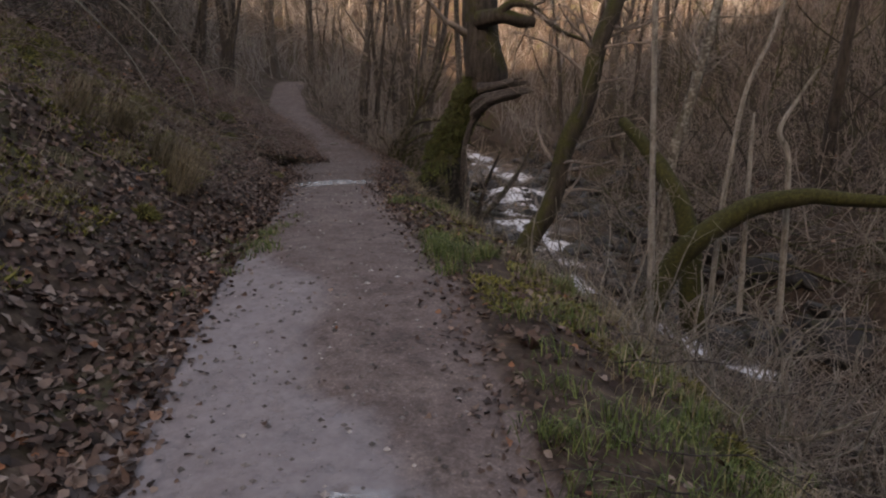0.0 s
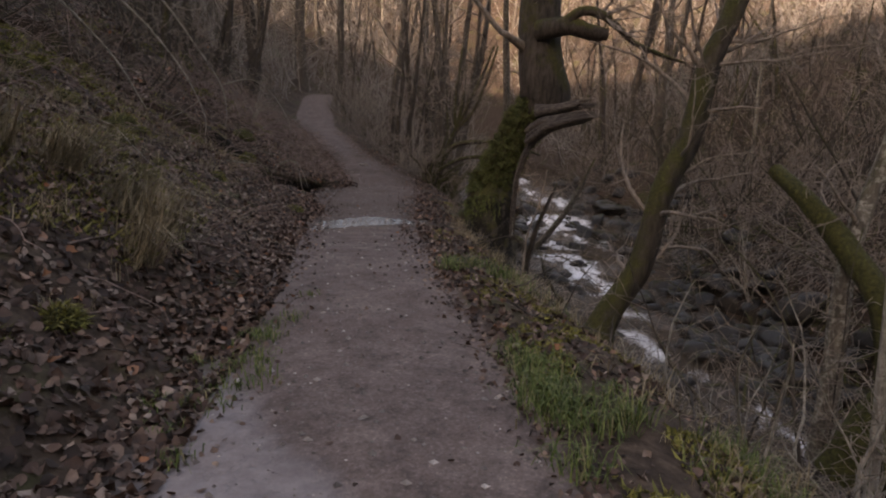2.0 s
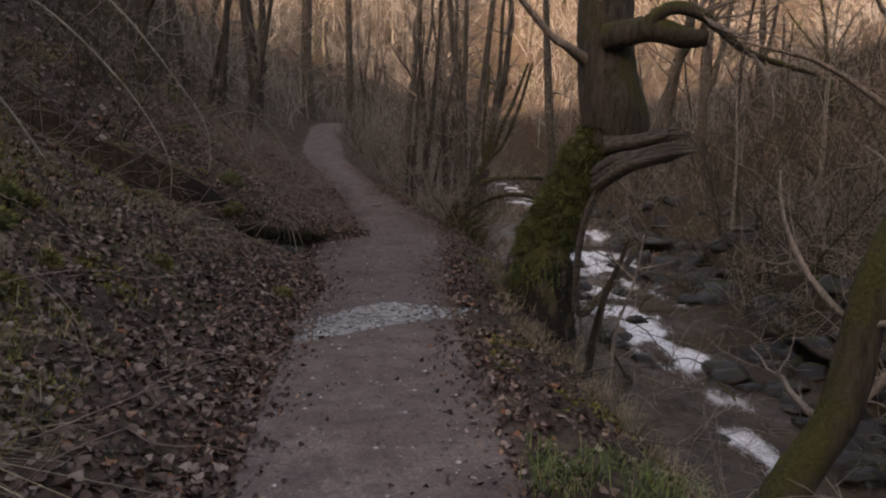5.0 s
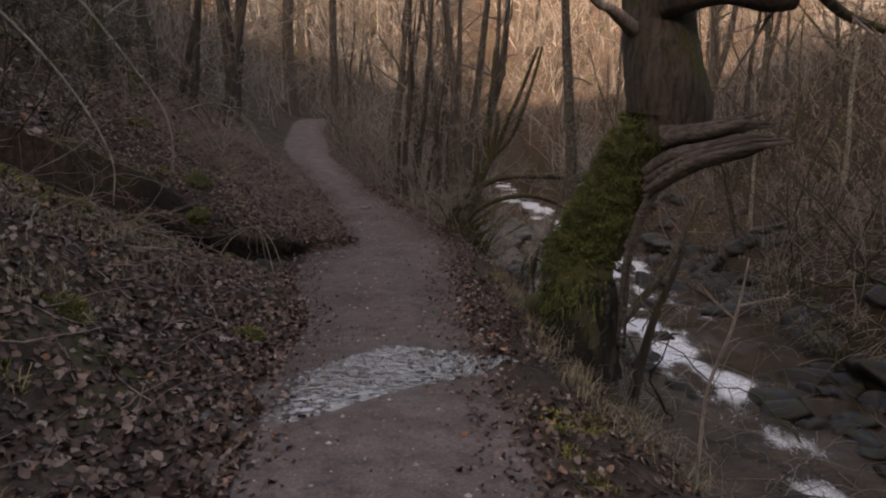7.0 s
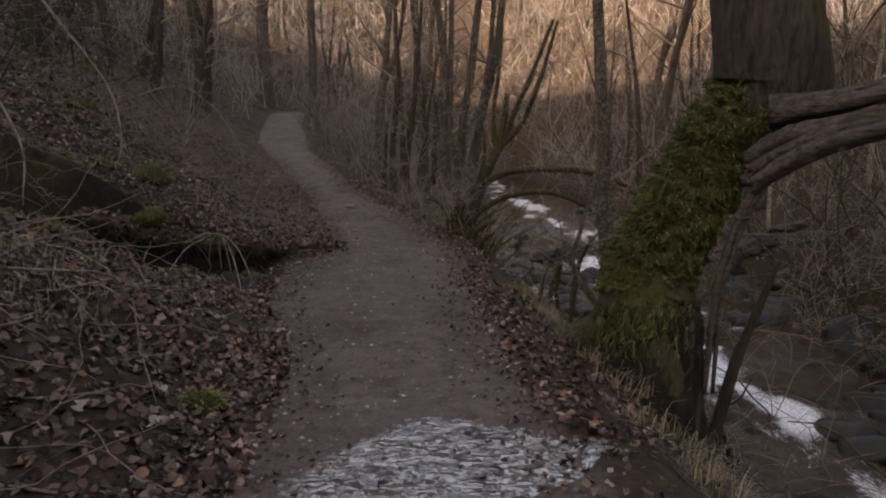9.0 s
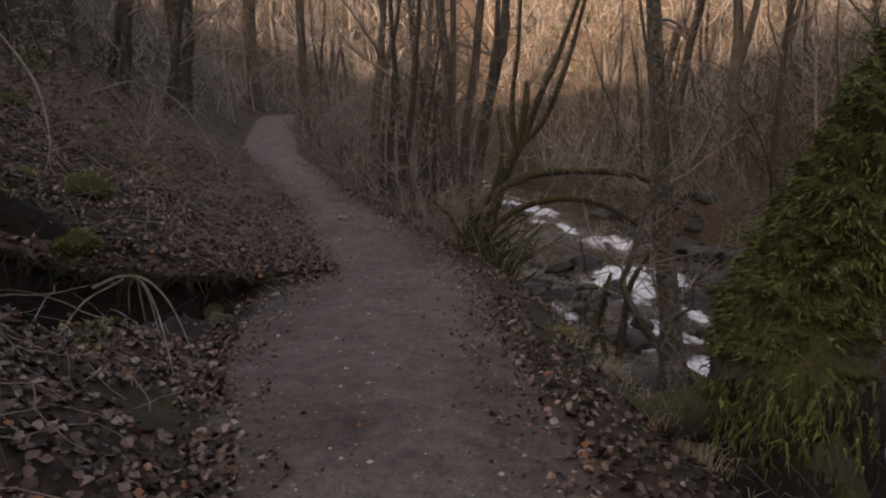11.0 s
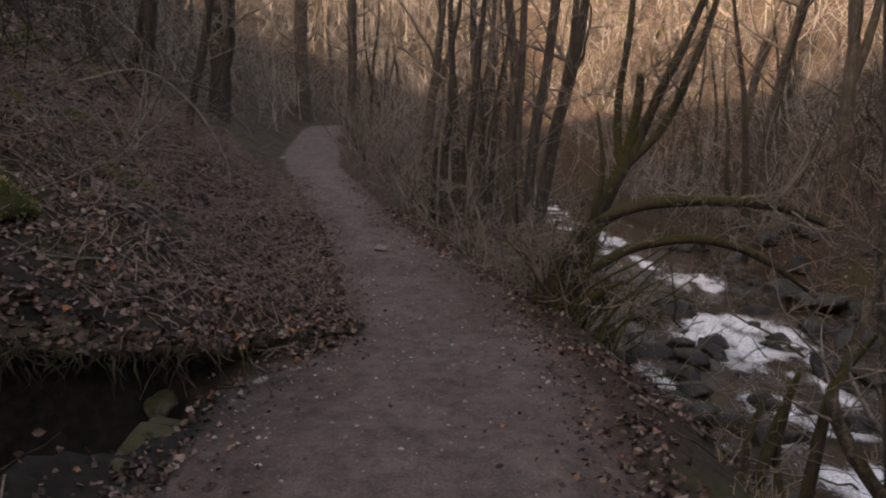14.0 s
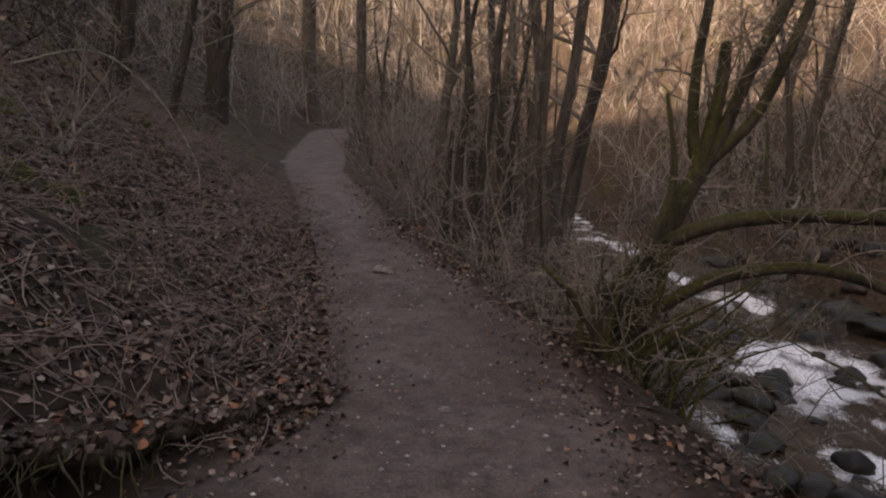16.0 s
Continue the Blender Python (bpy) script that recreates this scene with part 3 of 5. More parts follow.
    for k in range(12):
        dy, dz, w = rng.normal(0, 0.06), rng.normal(0, 0.05), 0.03 + 0.04 * rng.random()
        limb(stub, [(0.6, 13.9 + dy, 1.7 + dz * 1.6, w * 0.8), (0.8, 13.75 + dy, 1.87 + dz * 1.4, w), (1.05, 13.6 + dy, 2.0 + dz, w), (1.45, 13.55 + dy, 2.11 + dz, w * 0.85), (1.9 - 0.4 * rng.random(), 13.5 + dy, 2.15 + dz * 0.7, 0.01)], 6, 5, 0.7, 230 + k)
    tagged(stub.make("broken_stub", DEAD_WOOD, oak), "split grey broken stub of dead wood")
    for k, (dx, w) in enumerate(((0.0, 0.035), (0.05, 0.024))):
        slab = Heap()
        limb(slab, [(0.84 + dx, 13.85, 1.88, w), (0.6 + dx, 13.85, 1.55, w), (0.45 + dx, 13.9, 1.1, w), (0.4 + dx, 13.95, 0.6, w * 0.9), (0.38 + dx * 1.5, 14.0, -0.1, w * 0.6)], 6, 6, 0.6, 33 + k)
        slab.make("loose_bark", DEAD_WOOD, trunk)
    crown = Heap()
    limb(crown, [(0.62, 14.3, 3.3, 0.11), (0.2, 13.9, 3.51, 0.06), (0.0, 13.9, 3.64, 0.05), (-0.6, 13.7, 4.3, 0.04)], 7, 5, 0.2, 17)
    s = spline(rows[10:], 5)
    branch_out(crown, rng, s[:, :3], s[:, 3], 16, 2, 3.4, low=0.0)
    s = spline(a, 5)
    branch_out(crown, rng, s[:, :3], s[:, 3], 16, 2, 1.5, low=0.3)
    crown.make("crown", TWIG, oak)
    return oak


crooked_oak()


def stems_thing(name, label, category, stems, bark, shoots=8, depth=1, length=1.0, seed=1, group="", top=None):
    """A tree or shrub of a few measured stems; the first is the trunk. Each goes on above with a bare top."""
    rng = np.random.default_rng(seed)
    tree = tagged(new(name), label, category, group)
    crown = Heap()
    for k, rows in enumerate(stems):
        h = Heap()
        rows = list(rows)
        low = float(land(rows[0][0], rows[0][1])) - 0.15
        if 0 < rows[0][2] - low < 1.0 and rows[0][2] < rows[1][2]:
            rows.insert(0, (rows[0][0], rows[0][1], low, rows[0][3] * 1.1))
        if top:
            x, y, z, r = rows[-1]
            px, py, pz, _ = rows[-2]
            n = max(0.2, math.dist((x, y, z), (px, py, pz)))
            g = top * (0.7 + 0.5 * rng.random())
            rows += [(x + (x - px) / n * g * 0.5, y + (y - py) / n * g * 0.4, z + g * 0.5, r * 0.75), (x + (x - px) / n * g * 0.8, y + (y - py) / n * g * 0.6, z + g, r * 0.25)]
        limb(h, rows, 12 if k == 0 else 8, 6, 0.2, seed + k)
        h.make("trunk" if k == 0 else "stem", MOSS_COAT if name == "hazel_tree" and rows[0][3] < 0.04 else bark, tree)
        s = spline(rows, 5)
        if rows[0][3] < 0.04:
            branch_out(crown, rng, s[:, :3], s[:, 3], 3, 0, length * 0.35, bend=0.2, low=0.3, thin=0.4)
            continue
        branch_out(crown, rng, s[:, :3], s[:, 3], shoots, depth, length, bend=0.2, low=0.3, thin=0.3)
    crown.make("crown", TWIG, tree)
    return tree


stems_thing("alder_tree", "mossy leaning alder on the stream bank", "tree",
            [[(1.0, 9.44, -1.1, 0.33), (1.1, 9.5, -0.66, 0.22), (1.3, 9.57, -0.2, 0.15), (1.62, 9.64, 0.3, 0.14), (1.84, 9.72, 1.2, 0.135), (2.12, 9.79, 1.82, 0.13), (2.28, 9.86, 2.6, 0.12), (2.55, 9.93, 3.31, 0.11)]],
            MOSSY_BARK, 26, 2, 1.9, 21, top=4.5)
stems_thing("alder_tree", "slim upright alder with a mossy foot above the stream", "tree",
            [[(0.64, 17.9, -0.9, 0.19), (0.61, 17.9, -0.43, 0.14), (0.59, 17.97, 0.12, 0.12), (0.5, 18.05, 1.13, 0.108), (0.48, 18.12, 2.13, 0.095), (0.42, 18.2, 3.36, 0.084)],
             [(0.58, 17.85, -0.5, 0.07), (0.94, 17.8, -0.74, 0.07), (1.19, 17.8, -0.95, 0.08)],
             [(0.6, 17.85, -0.5, 0.06), (0.23, 17.8, -0.03, 0.05), (0.01, 17.8, 0.42, 0.04), (0.1, 17.8, 0.75, 0.03)]],
            ALDER_BARK, 12, 2, 1.3, 31, top=2.5)
hazel = [[(-1.46, 20.85, -0.1, 0.12), (-1.42, 20.9, 0.18, 0.105), (-1.26, 20.9, 0.73, 0.095), (-1.09, 20.9, 1.27, 0.09), (-0.93, 20.9, 1.71, 0.082), (-0.79, 20.9, 1.97, 0.075)],
         [(-0.8, 20.9, 1.93, 0.06), (-0.86, 20.9, 2.31, 0.047), (-0.85, 20.9, 2.82, 0.042), (-0.77, 20.9, 3.44, 0.037), (-0.7, 21, 4.3, 0.025)],
         [(-0.79, 20.9, 1.97, 0.061), (-0.71, 20.9, 2.36, 0.056), (-0.64, 20.9, 2.73, 0.051), (-0.63, 20.9, 3.02, 0.046)],
         [(-0.76, 20.9, 1.97, 0.056), (-0.54, 20.9, 2.5, 0.051), (-0.4, 20.9, 2.86, 0.05), (-0.17, 20.9, 3.34, 0.045), (0.2, 20.9, 4.3, 0.03)],
         [(-0.76, 20.9, 2.0, 0.047), (-0.4, 20.9, 2.38, 0.046), (-0.2, 20.9, 2.77, 0.046), (0.04, 20.9, 3.43, 0.04), (0.3, 21, 4.3, 0.025)],
         [(-1.41, 20.7, 0.1, 0.081), (-1.59, 20.7, 0.57, 0.057), (-1.83, 20.7, 0.95, 0.038), (-2.07, 20.7, 1.18, 0.018)],
         [(-1.39, 20.7, 0.1, 0.071), (-1.64, 20.7, 0.76, 0.052), (-1.38, 20.7, 1.15, 0.033), (-1.08, 20.7, 1.53, 0.016)],
         [(-1.32, 20.7, 0.1, 0.071), (-1.26, 20.7, 0.39, 0.056), (-1.04, 20.7, 0.59, 0.042), (-0.77, 20.7, 0.74, 0.02)],
         [(-1.46, 20.7, 0.2, 0.052), (-1.53, 20.7, 0.77, 0.047), (-1.29, 20.7, 1.2, 0.042), (-1.05, 20.7, 1.85, 0.032), (-1.1, 20.8, 2.6, 0.016)],
         [(-1.2, 20.9, 1.1, 0.08), (-1.03, 20.8, 1.38, 0.07), (-0.79, 20.6, 1.53, 0.062), (-0.42, 20.5, 1.62, 0.06), (0.18, 20.5, 1.63, 0.056), (0.83, 20.6, 1.57, 0.05), (1.6, 20.8, 1.3, 0.03)],
         [(-1.35, 20.75, 0.5, 0.07), (-1.21, 20.6, 0.8, 0.062), (-0.99, 20.6, 0.97, 0.055), (-0.65, 20.6, 1.14, 0.054), (-0.14, 20.6, 1.22, 0.053), (0.29, 20.6, 1.17, 0.049), (0.72, 20.6, 0.99, 0.04), (1.3, 20.7, 0.6, 0.02)]]
shoot_rng = np.random.default_rng(47)
for _ in range(64):
    f = shoot_rng.random()
    x, y = -1.75 + 0.75 * f + shoot_rng.normal(0, 0.1), 20.5 + 1.5 * shoot_rng.random()
    z, n, lean = float(land(x, y)) - 0.05, 0.5 + 0.9 * shoot_rng.random(), shoot_rng.normal(0.45, 0.45)
    hazel.append([(x, y, z, 0.018 + 0.02 * shoot_rng.random()), (x + lean * n * 0.25, y, z + n * 0.4, 0.016), (x + lean * n * 0.6 + shoot_rng.normal(0, 0.08), y + shoot_rng.normal(0, 0.1), z + n * 0.75, 0.011), (x + lean * n + shoot_rng.normal(0, 0.1), y + shoot_rng.normal(0, 0.15), z + n, 0.004)])
stems_thing("hazel_tree", "mossy many-stemmed hazel leaning and arching over the stream", "tree", hazel, MOSSY_BARK, 7, 2, 1.1, 41)
stems_thing("hazel_shrub", "dark upright hazel stems with a knotted broken top beside the path", "shrub",
            [[(-3.34, 28.5, 0.2, 0.13), (-3.34, 28.5, 0.63, 0.12), (-3.34, 28.5, 2.13, 0.095), (-3.21, 28.5, 3.27, 0.085), (-3.14, 28.5, 4.16, 0.09)],
             [(-3.14, 28.5, 4.1, 0.06), (-3.17, 28.5, 4.82, 0.045), (-3.02, 28.5, 5.57, 0.039), (-2.9, 28.5, 7, 0.02)],
             [(-2.93, 28.5, 0.2, 0.12), (-2.93, 28.5, 0.7, 0.11), (-2.9, 28.5, 1.91, 0.095), (-2.68, 28.5, 3.49, 0.085), (-2.56, 28.5, 4.81, 0.075), (-2.46, 28.5, 5.67, 0.06), (-2.3, 28.5, 8, 0.02)],
             [(-3.6, 28.5, 0.3, 0.09), (-3.58, 28.5, 1.56, 0.069), (-3.48, 28.5, 2.9, 0.04)],
             [(-2.75, 28.4, 0.3, 0.09), (-2.5, 28.4, 1.7, 0.06), (-2.2, 28.4, 3.4, 0.04), (-1.8, 28.4, 5.5, 0.015)]],
            DARK_BARK, 9, 2, 1.4, 51)
stems_thing("ash_tree", "slim grey ash poles on the stream bank", "tree",
            [[(-1.74, 29.5, 0.1, 0.18), (-1.74, 29.5, 0.7, 0.155), (-1.79, 29.5, 2.78, 0.13), (-1.71, 29.5, 4.32, 0.118), (-1.87, 29.5, 5.84, 0.11)],
             [(-1.49, 29.5, 0.1, 0.12), (-1.49, 29.5, 0.7, 0.11), (-1.61, 29.5, 2.78, 0.095), (-1.56, 29.5, 4.21, 0.09), (-1.52, 29.5, 5.83, 0.08)]],
            BARK, 12, 2, 1.8, 61, top=6)
stems_thing("ash_tree", "leaning grey ash pole on the stream bank", "tree",
            [[(-1.35, 30.5, 0.1, 0.18), (-1.3, 30.5, 0.63, 0.155), (-1.17, 30.5, 2.72, 0.13), (-0.9, 30.5, 4.37, 0.125), (-0.71, 30.5, 6.1, 0.12)]],
            BARK, 14, 2, 1.8, 71, top=6)
stems_thing("beech_tree", "tall grey-brown tree where the path bends", "tree",
            [[(-11.75, 46.4, 4.2, 0.55), (-11.75, 46.4, 4.8, 0.4), (-11.84, 46.4, 6.24, 0.35), (-11.96, 46.4, 8.37, 0.34), (-11.85, 46.4, 10.73, 0.33)]], BARK, 22, 2, 4.0, 81, top=8)
stems_thing("ash_tree", "slender tree at the far bend of the path", "tree",
            [[(-8.06, 39.6, 2.6, 0.22), (-8.0, 39.6, 3.5, 0.18), (-7.84, 39.6, 5.91, 0.18), (-7.84, 39.6, 7.76, 0.185), (-7.83, 39.6, 8.98, 0.18)]], BARK, 18, 2, 3.0, 91, top=7)
stems_thing("beech_tree", "thick twin tree on the wooded bank", "tree",
            [[(-11.3, 34.5, 3.4, 0.5), (-11.2, 34.5, 4.1, 0.38), (-11.1, 34.5, 5.15, 0.31), (-11.2, 34.5, 6.12, 0.28), (-11.3, 34.5, 7.25, 0.27)],
             [(-11.1, 34.5, 5.0, 0.2), (-10.8, 34.5, 6.12, 0.19), (-10.75, 34.5, 7.4, 0.17)]], DARK_BARK, 14, 2, 3.0, 101, top=6)
for k, (a, b, w) in enumerate((((-10.2, 28, 3.6), (-9.95, 28, 5.54), 0.14), ((-11.3, 28, 3.9), (-11.45, 28, 5.56), 0.13), ((-10.8, 28.3, 3.8), (-10.3, 28.3, 5.54), 0.11), ((-9.1, 28, 3.3), (-8.6, 28, 5.52), 0.09),
                               ((-12.4, 27, 4.8), (-12.7, 27, 6.5), 0.16), ((-9.4, 21.5, 3.6), (-9.5, 21.6, 6.0), 0.12))):
    stems_thing("ash_tree", "dark slim tree on the steep wooded bank", "tree",
                [[(a[0], a[1], float(land(a[0], a[1])) - 0.3, w * 1.2), (*a, w), ((a[0] + b[0]) / 2 + 0.03, a[1], (a[2] + b[2]) / 2, w * 0.97), (*b, w * 0.9)]], DARK_BARK, 9, 2, 2.2, 111 + k, "trees on the bank", 7)
stems_thing("birch_shrub", "pale grey bare saplings on the stream bank", "shrub",
            [[(3.26, 6.0, -0.4, 0.032), (3.22, 6.0, 0.82, 0.027), (3.18, 6.0, 1.24, 0.024), (3.09, 6.0, 1.45, 0.022), (3.24, 6.0, 1.75, 0.017), (3.39, 6.0, 2.01, 0.013)],
             [(2.87, 6.0, -0.3, 0.024), (2.85, 6.0, 0.77, 0.021), (2.84, 6.0, 1.24, 0.021), (2.84, 6.0, 1.6, 0.01)],
             [(2.66, 6.2, -0.3, 0.028), (2.7, 6.2, 0.61, 0.025), (2.74, 6.2, 1.07, 0.024), (2.84, 6.2, 1.81, 0.02), (3.07, 6.2, 2.42, 0.021), (3.3, 6.3, 3.4, 0.01)],
             [(1.83, 5.5, 0.0, 0.033), (1.78, 5.5, 1.12, 0.026), (1.74, 5.5, 2.05, 0.021), (1.72, 5.5, 2.9, 0.022), (1.8, 5.5, 4, 0.01)]], PALE_BARK, 8, 2, 0.9, 121)
stems_thing("willow_tree", "lichen-spotted leaning sapling over the stream", "tree",
            [[(2.4, 7.0, -0.7, 0.09), (2.43, 7.0, -0.05, 0.076), (2.43, 7.0, 0.9, 0.067), (2.59, 7.0, 1.62, 0.06), (2.73, 7.0, 2.2, 0.053), (2.86, 7.0, 2.81, 0.041)]], LICHEN_BARK, 20, 2, 1.4, 131, top=2.5)
stems_thing("sapling", "pale bare sapling leaning over the stream bank", "sapling",
            [[(0.42, 11.6, -0.6, 0.017), (0.44, 11.6, -0.1, 0.015), (0.48, 11.6, 0.34, 0.013), (0.62, 11.6, 0.76, 0.012), (0.68, 11.6, 1.03, 0.01), (0.72, 11.6, 1.3, 0.006)],
             [(0.66, 11.6, 0.95, 0.012), (0.8, 11.6, 0.98, 0.009), (0.97, 11.55, 1.03, 0.005)],
             [(0.64, 11.6, 0.85, 0.011), (0.5, 11.6, 0.98, 0.008), (0.38, 11.6, 1.12, 0.004)]], TWIG, 7, 1, 0.7, 161)
stems_thing("sapling", "dark leaning sapling at the stream's edge", "sapling",
            [[(0.72, 14.6, -1.0, 0.07), (0.8, 14.6, -0.54, 0.06), (0.93, 14.6, 0.02, 0.05), (1.03, 14.6, 0.3, 0.042), (1.3, 14.7, 0.9, 0.025)]], DARK_BARK, 8, 1, 0.8, 163)
stems_thing("alder_shrub", "mossy stubby alder shoots on the stream bank", "shrub",
            [[(-0.3, 18.2, -0.75, 0.05), (-0.26, 18.2, -0.37, 0.045), (-0.15, 18.2, 0.1, 0.036), (-0.02, 18.2, 0.5, 0.02)],
             [(-0.36, 18.2, -0.7, 0.04), (-0.36, 18.2, -0.09, 0.032), (-0.25, 18.2, 0.3, 0.018)],
             [(0.05, 18.2, -0.8, 0.05), (0.15, 18.2, 0.02, 0.042), (0.24, 18.2, 0.42, 0.03), (0.5, 18.2, 0.8, 0.015)],
             [(0.0, 18.25, -0.75, 0.045), (-0.12, 18.25, -0.2, 0.035), (-0.05, 18.25, 0.3, 0.02)]], MOSSY_BARK, 5, 1, 0.5, 165)
log = Heap()
limb(log, [(2.0, 6.1, -0.35, 0.13), (2.19, 6.0, 0.17, 0.11), (2.4, 5.9, 0.47, 0.105), (2.75, 5.8, 0.74, 0.092), (3.09, 5.7, 0.85, 0.08), (3.44, 5.6, 0.86, 0.064), (4.4, 5.4, 0.7, 0.04), (5.2, 5.2, -0.3, 0.03)], 12, 6, 0.2, 141)
tagged(log.make("mossy_log", MOSS_COAT), "fallen branch thickly coated in green moss over the stream bank", "log")
log = Heap()
limb(log, [(2.05, 7.5, 1.53, 0.06), (2.2, 7.2, 1.3, 0.075), (2.35, 6.9, 1.0, 0.09), (2.5, 6.55, 0.5, 0.1), (2.6, 6.4, -0.6, 0.13)], 12, 6, 0.25, 151)
tagged(log.make("mossy_stump", MOSS_COAT), "broken leaning trunk coated in yellow-green moss", "tree stump")


# ---- rocks ----
def rock_mesh(seed, flat=0.6, rough=0.35, detail=3):
    bm = bmesh.new()
    bmesh.ops.create_icosphere(bm, subdivisions=detail, radius=1.0)
    off = Vector((seed * 7.3, seed * 3.1, seed * 1.7))
    for v in bm.verts:
        d = v.co.normalized()
        k = 1 + rough * noise.noise(d * 1.1 + off) + rough * 0.45 * noise.noise(d * 2.7 + off) + rough * 0.18 * noise.noise(d * 6 + off)
        p = d * k
        for ax in (Vector((0.8, 0.3, 0.5)), Vector((-0.5, 0.7, 0.4)), Vector((0.1, -0.8, 0.6)), Vector((-0.2, 0.1, 1)), Vector((-0.9, -0.5, 0.3)), Vector((0.5, -0.3, 0.8))):
            ax = ax.normalized()
            over = p.dot(ax) - 0.66 - 0.1 * math.sin(seed * 3 + ax.x * 5)
            if over > 0:
                p -= ax * over * 0.93
        v.co = Vector((p.x, p.y * 0.8, p.z * flat))
    me = bpy.data.meshes.new("rock")
    bm.to_mesh(me)
    bm.free()
    me.polygons.foreach_set("use_smooth", np.full(len(me.polygons), True))
    me.materials.append(ROCK)
    return me


ROCKS = [rock_mesh(k + 1, 0.48 + 0.12 * (k % 3), 0.55) for k in range(9)]
rng = np.random.default_rng(77)


def set_rock(x, y, z, size, label, group=""):
    ob = tagged(new("rock", ROCKS[rng.integers(len(ROCKS))]), label, "rock", group)
    ob.matrix_basis = pose(x, y, z, rng.normal(0, 14), rng.normal(0, 14), rng.random() * 360) @ Matrix.Diagonal((size, size * (0.7 + 0.5 * rng.random()), size * (0.7 + 0.4 * rng.random()), 1))
    return ob


for _ in range(210):
    y = 5 + 33 * rng.random() ** 1.1
    a, b = float(stream_left(y)), float(stream_right(y))
    side = rng.random()
    t = 0.7 + 0.6 * rng.random() if side < 0.66 else -0.03 + 0.1 * rng.random() if side < 0.9 else rng.random()
    x = a + (b - a) * t
    size = (0.12 + 0.5 * rng.random() ** 1.9) * (1.2 if t > 0.6 else 0.7)
    set_rock(x, y, max(float(water_z(y)), float(land(x, y))) - size * 0.12 * rng.random(), size, "dark wet rock in the stream", "rocks in the stream")
for _ in range(95):
    y = 9.5 + 9 * rng.random()
    x = float(stream_left(y)) + (float(stream_right(y)) - float(stream_left(y))) * (0.42 + 0.7 * rng.random())
    size = 0.16 + 0.42 * rng.random() ** 1.6
    set_rock(x, y, max(float(water_z(y)), float(land(x, y))) - 0.06 * size, size, "dark mossy rock at the stream's far edge", "rocks in the stream")
for x, y, size in ((5.7, 29.5, 1.01), (5.7, 31.3, 0.81), (7.7, 26.8, 1.08), (4.7, 27.6, 0.49), (1.1, 24.1, 0.35), (1.5, 25.5, 0.41), (2.0, 28.9, 0.57), (1.2, 28.3, 0.61), (2.3, 26.6, 0.38), (5.9, 23.1, 0.81), (5.9, 20.7, 0.81), (2.1, 23.7, 0.27), (0.3, 25.6, 0.5), (0.9, 26.0, 0.55), (0.2, 26.6, 0.45), (1.5, 26.4, 0.4), (0.5, 27.2, 0.5), (0.9, 23.0, 0.4), (1.5, 22.4, 0.42), (0.6, 21.6, 0.35), (1.3, 24.9, 0.35), (3.9, 25.0, 0.6)):
    set_rock(x, y, float(water_z(y)) + 0.06, size, "large dark wet boulder in the stream", "boulders in the stream")
woods_rng, rng = rng, np.random.default_rng(59)
for _ in range(40):
    y = 22.5 + 7 * rng.random()
    x = 0.5 + 4.2 * rng.random()
    if abs(x - 2.9) < 0.6 and rng.random() < 0.75:
        continue
    set_rock(x, y, float(water_z(y)) - 0.02, 0.1 + 0.3 * rng.random() ** 2, "dark wet rock in the stream", "rocks in the stream")
rng = woods_rng
for x, y, size in ((-4.2, 16.95, 0.26), (-4.17, 16.5, 0.36), (-4.12, 16.05, 0.24), (-4.3, 17.35, 0.2), (-4.55, 17.75, 0.14)):
    stone = set_rock(x, y, 0.27, size, "low mossy stone at the gully's edge", "stones by the gully")
    stone.data = stone.data.copy()
    stone.data.materials[0] = MOSSY_STONE


for x, y, size, label in ((-3.8, 22.9, 0.2, "flat grey stone lying on the path"), (-8.75, 33.5, 0.18, "small pale stone at the path's edge"), (-3.9, 17.95, 0.07, "small flat stone by the gully"), (-2.75, 19.3, 0.05, "small stone on the path")):
    stone = set_rock(x, y, float(land(x, y)) + 0.005, size, label)
    stone.data = stone.data.copy()
    stone.data.materials[0] = DRY_STONE


# ---- woods: trees one can tell apart ----
kinds = [bare_tree("ash_tree", "slim bare grey-brown tree in the winter wood", 201, 9, 0.11, BARK, (0.06, 0), 9, 2, 0.3, group="trees of the wood"),
         bare_tree("ash_tree", "slim bare dark tree in the winter wood", 202, 11, 0.14, DARK_BARK, (-0.05, 0.03), 11, 2, 0.0, group="trees of the wood"),
         bare_tree("alder_tree", "crooked bare tree with mossy bark in the wood", 203, 8, 0.1, MOSSY_BARK, (0.14, 0.05), 9, 2, 0.45, group="trees of the wood"),
         bare_tree("birch_tree", "pale slender bare tree in the winter wood", 204, 8, 0.075, LICHEN_BARK, (-0.08, 0), 10, 2, 0.0, group="trees of the wood"),
         bare_tree("beech_tree", "tall stout bare tree in the winter wood", 205, 14, 0.22, BARK, (0.02, 0.02), 12, 2, 0.25, group="trees of the wood")]
spots = []


def free(x, y, gap):
    if path_left(y) - 0.9 < x < path_right(y) + 0.8 and y < 52:
        return False
    if stream_left(y) - 0.2 < x < stream_right(y) + 0.3:
        return False
    return all((x - a) ** 2 + (y - b) ** 2 > gap * gap for a, b in spots)


used = [False] * len(kinds)


def plant(x, y, k, size):
    spots.append((x, y))
    if used[k]:
        again(kinds[k], x, y, rng.random() * 360, size)
    else:
        stand(kinds[k], x, y, rng.random() * 360, size)
        used[k] = True


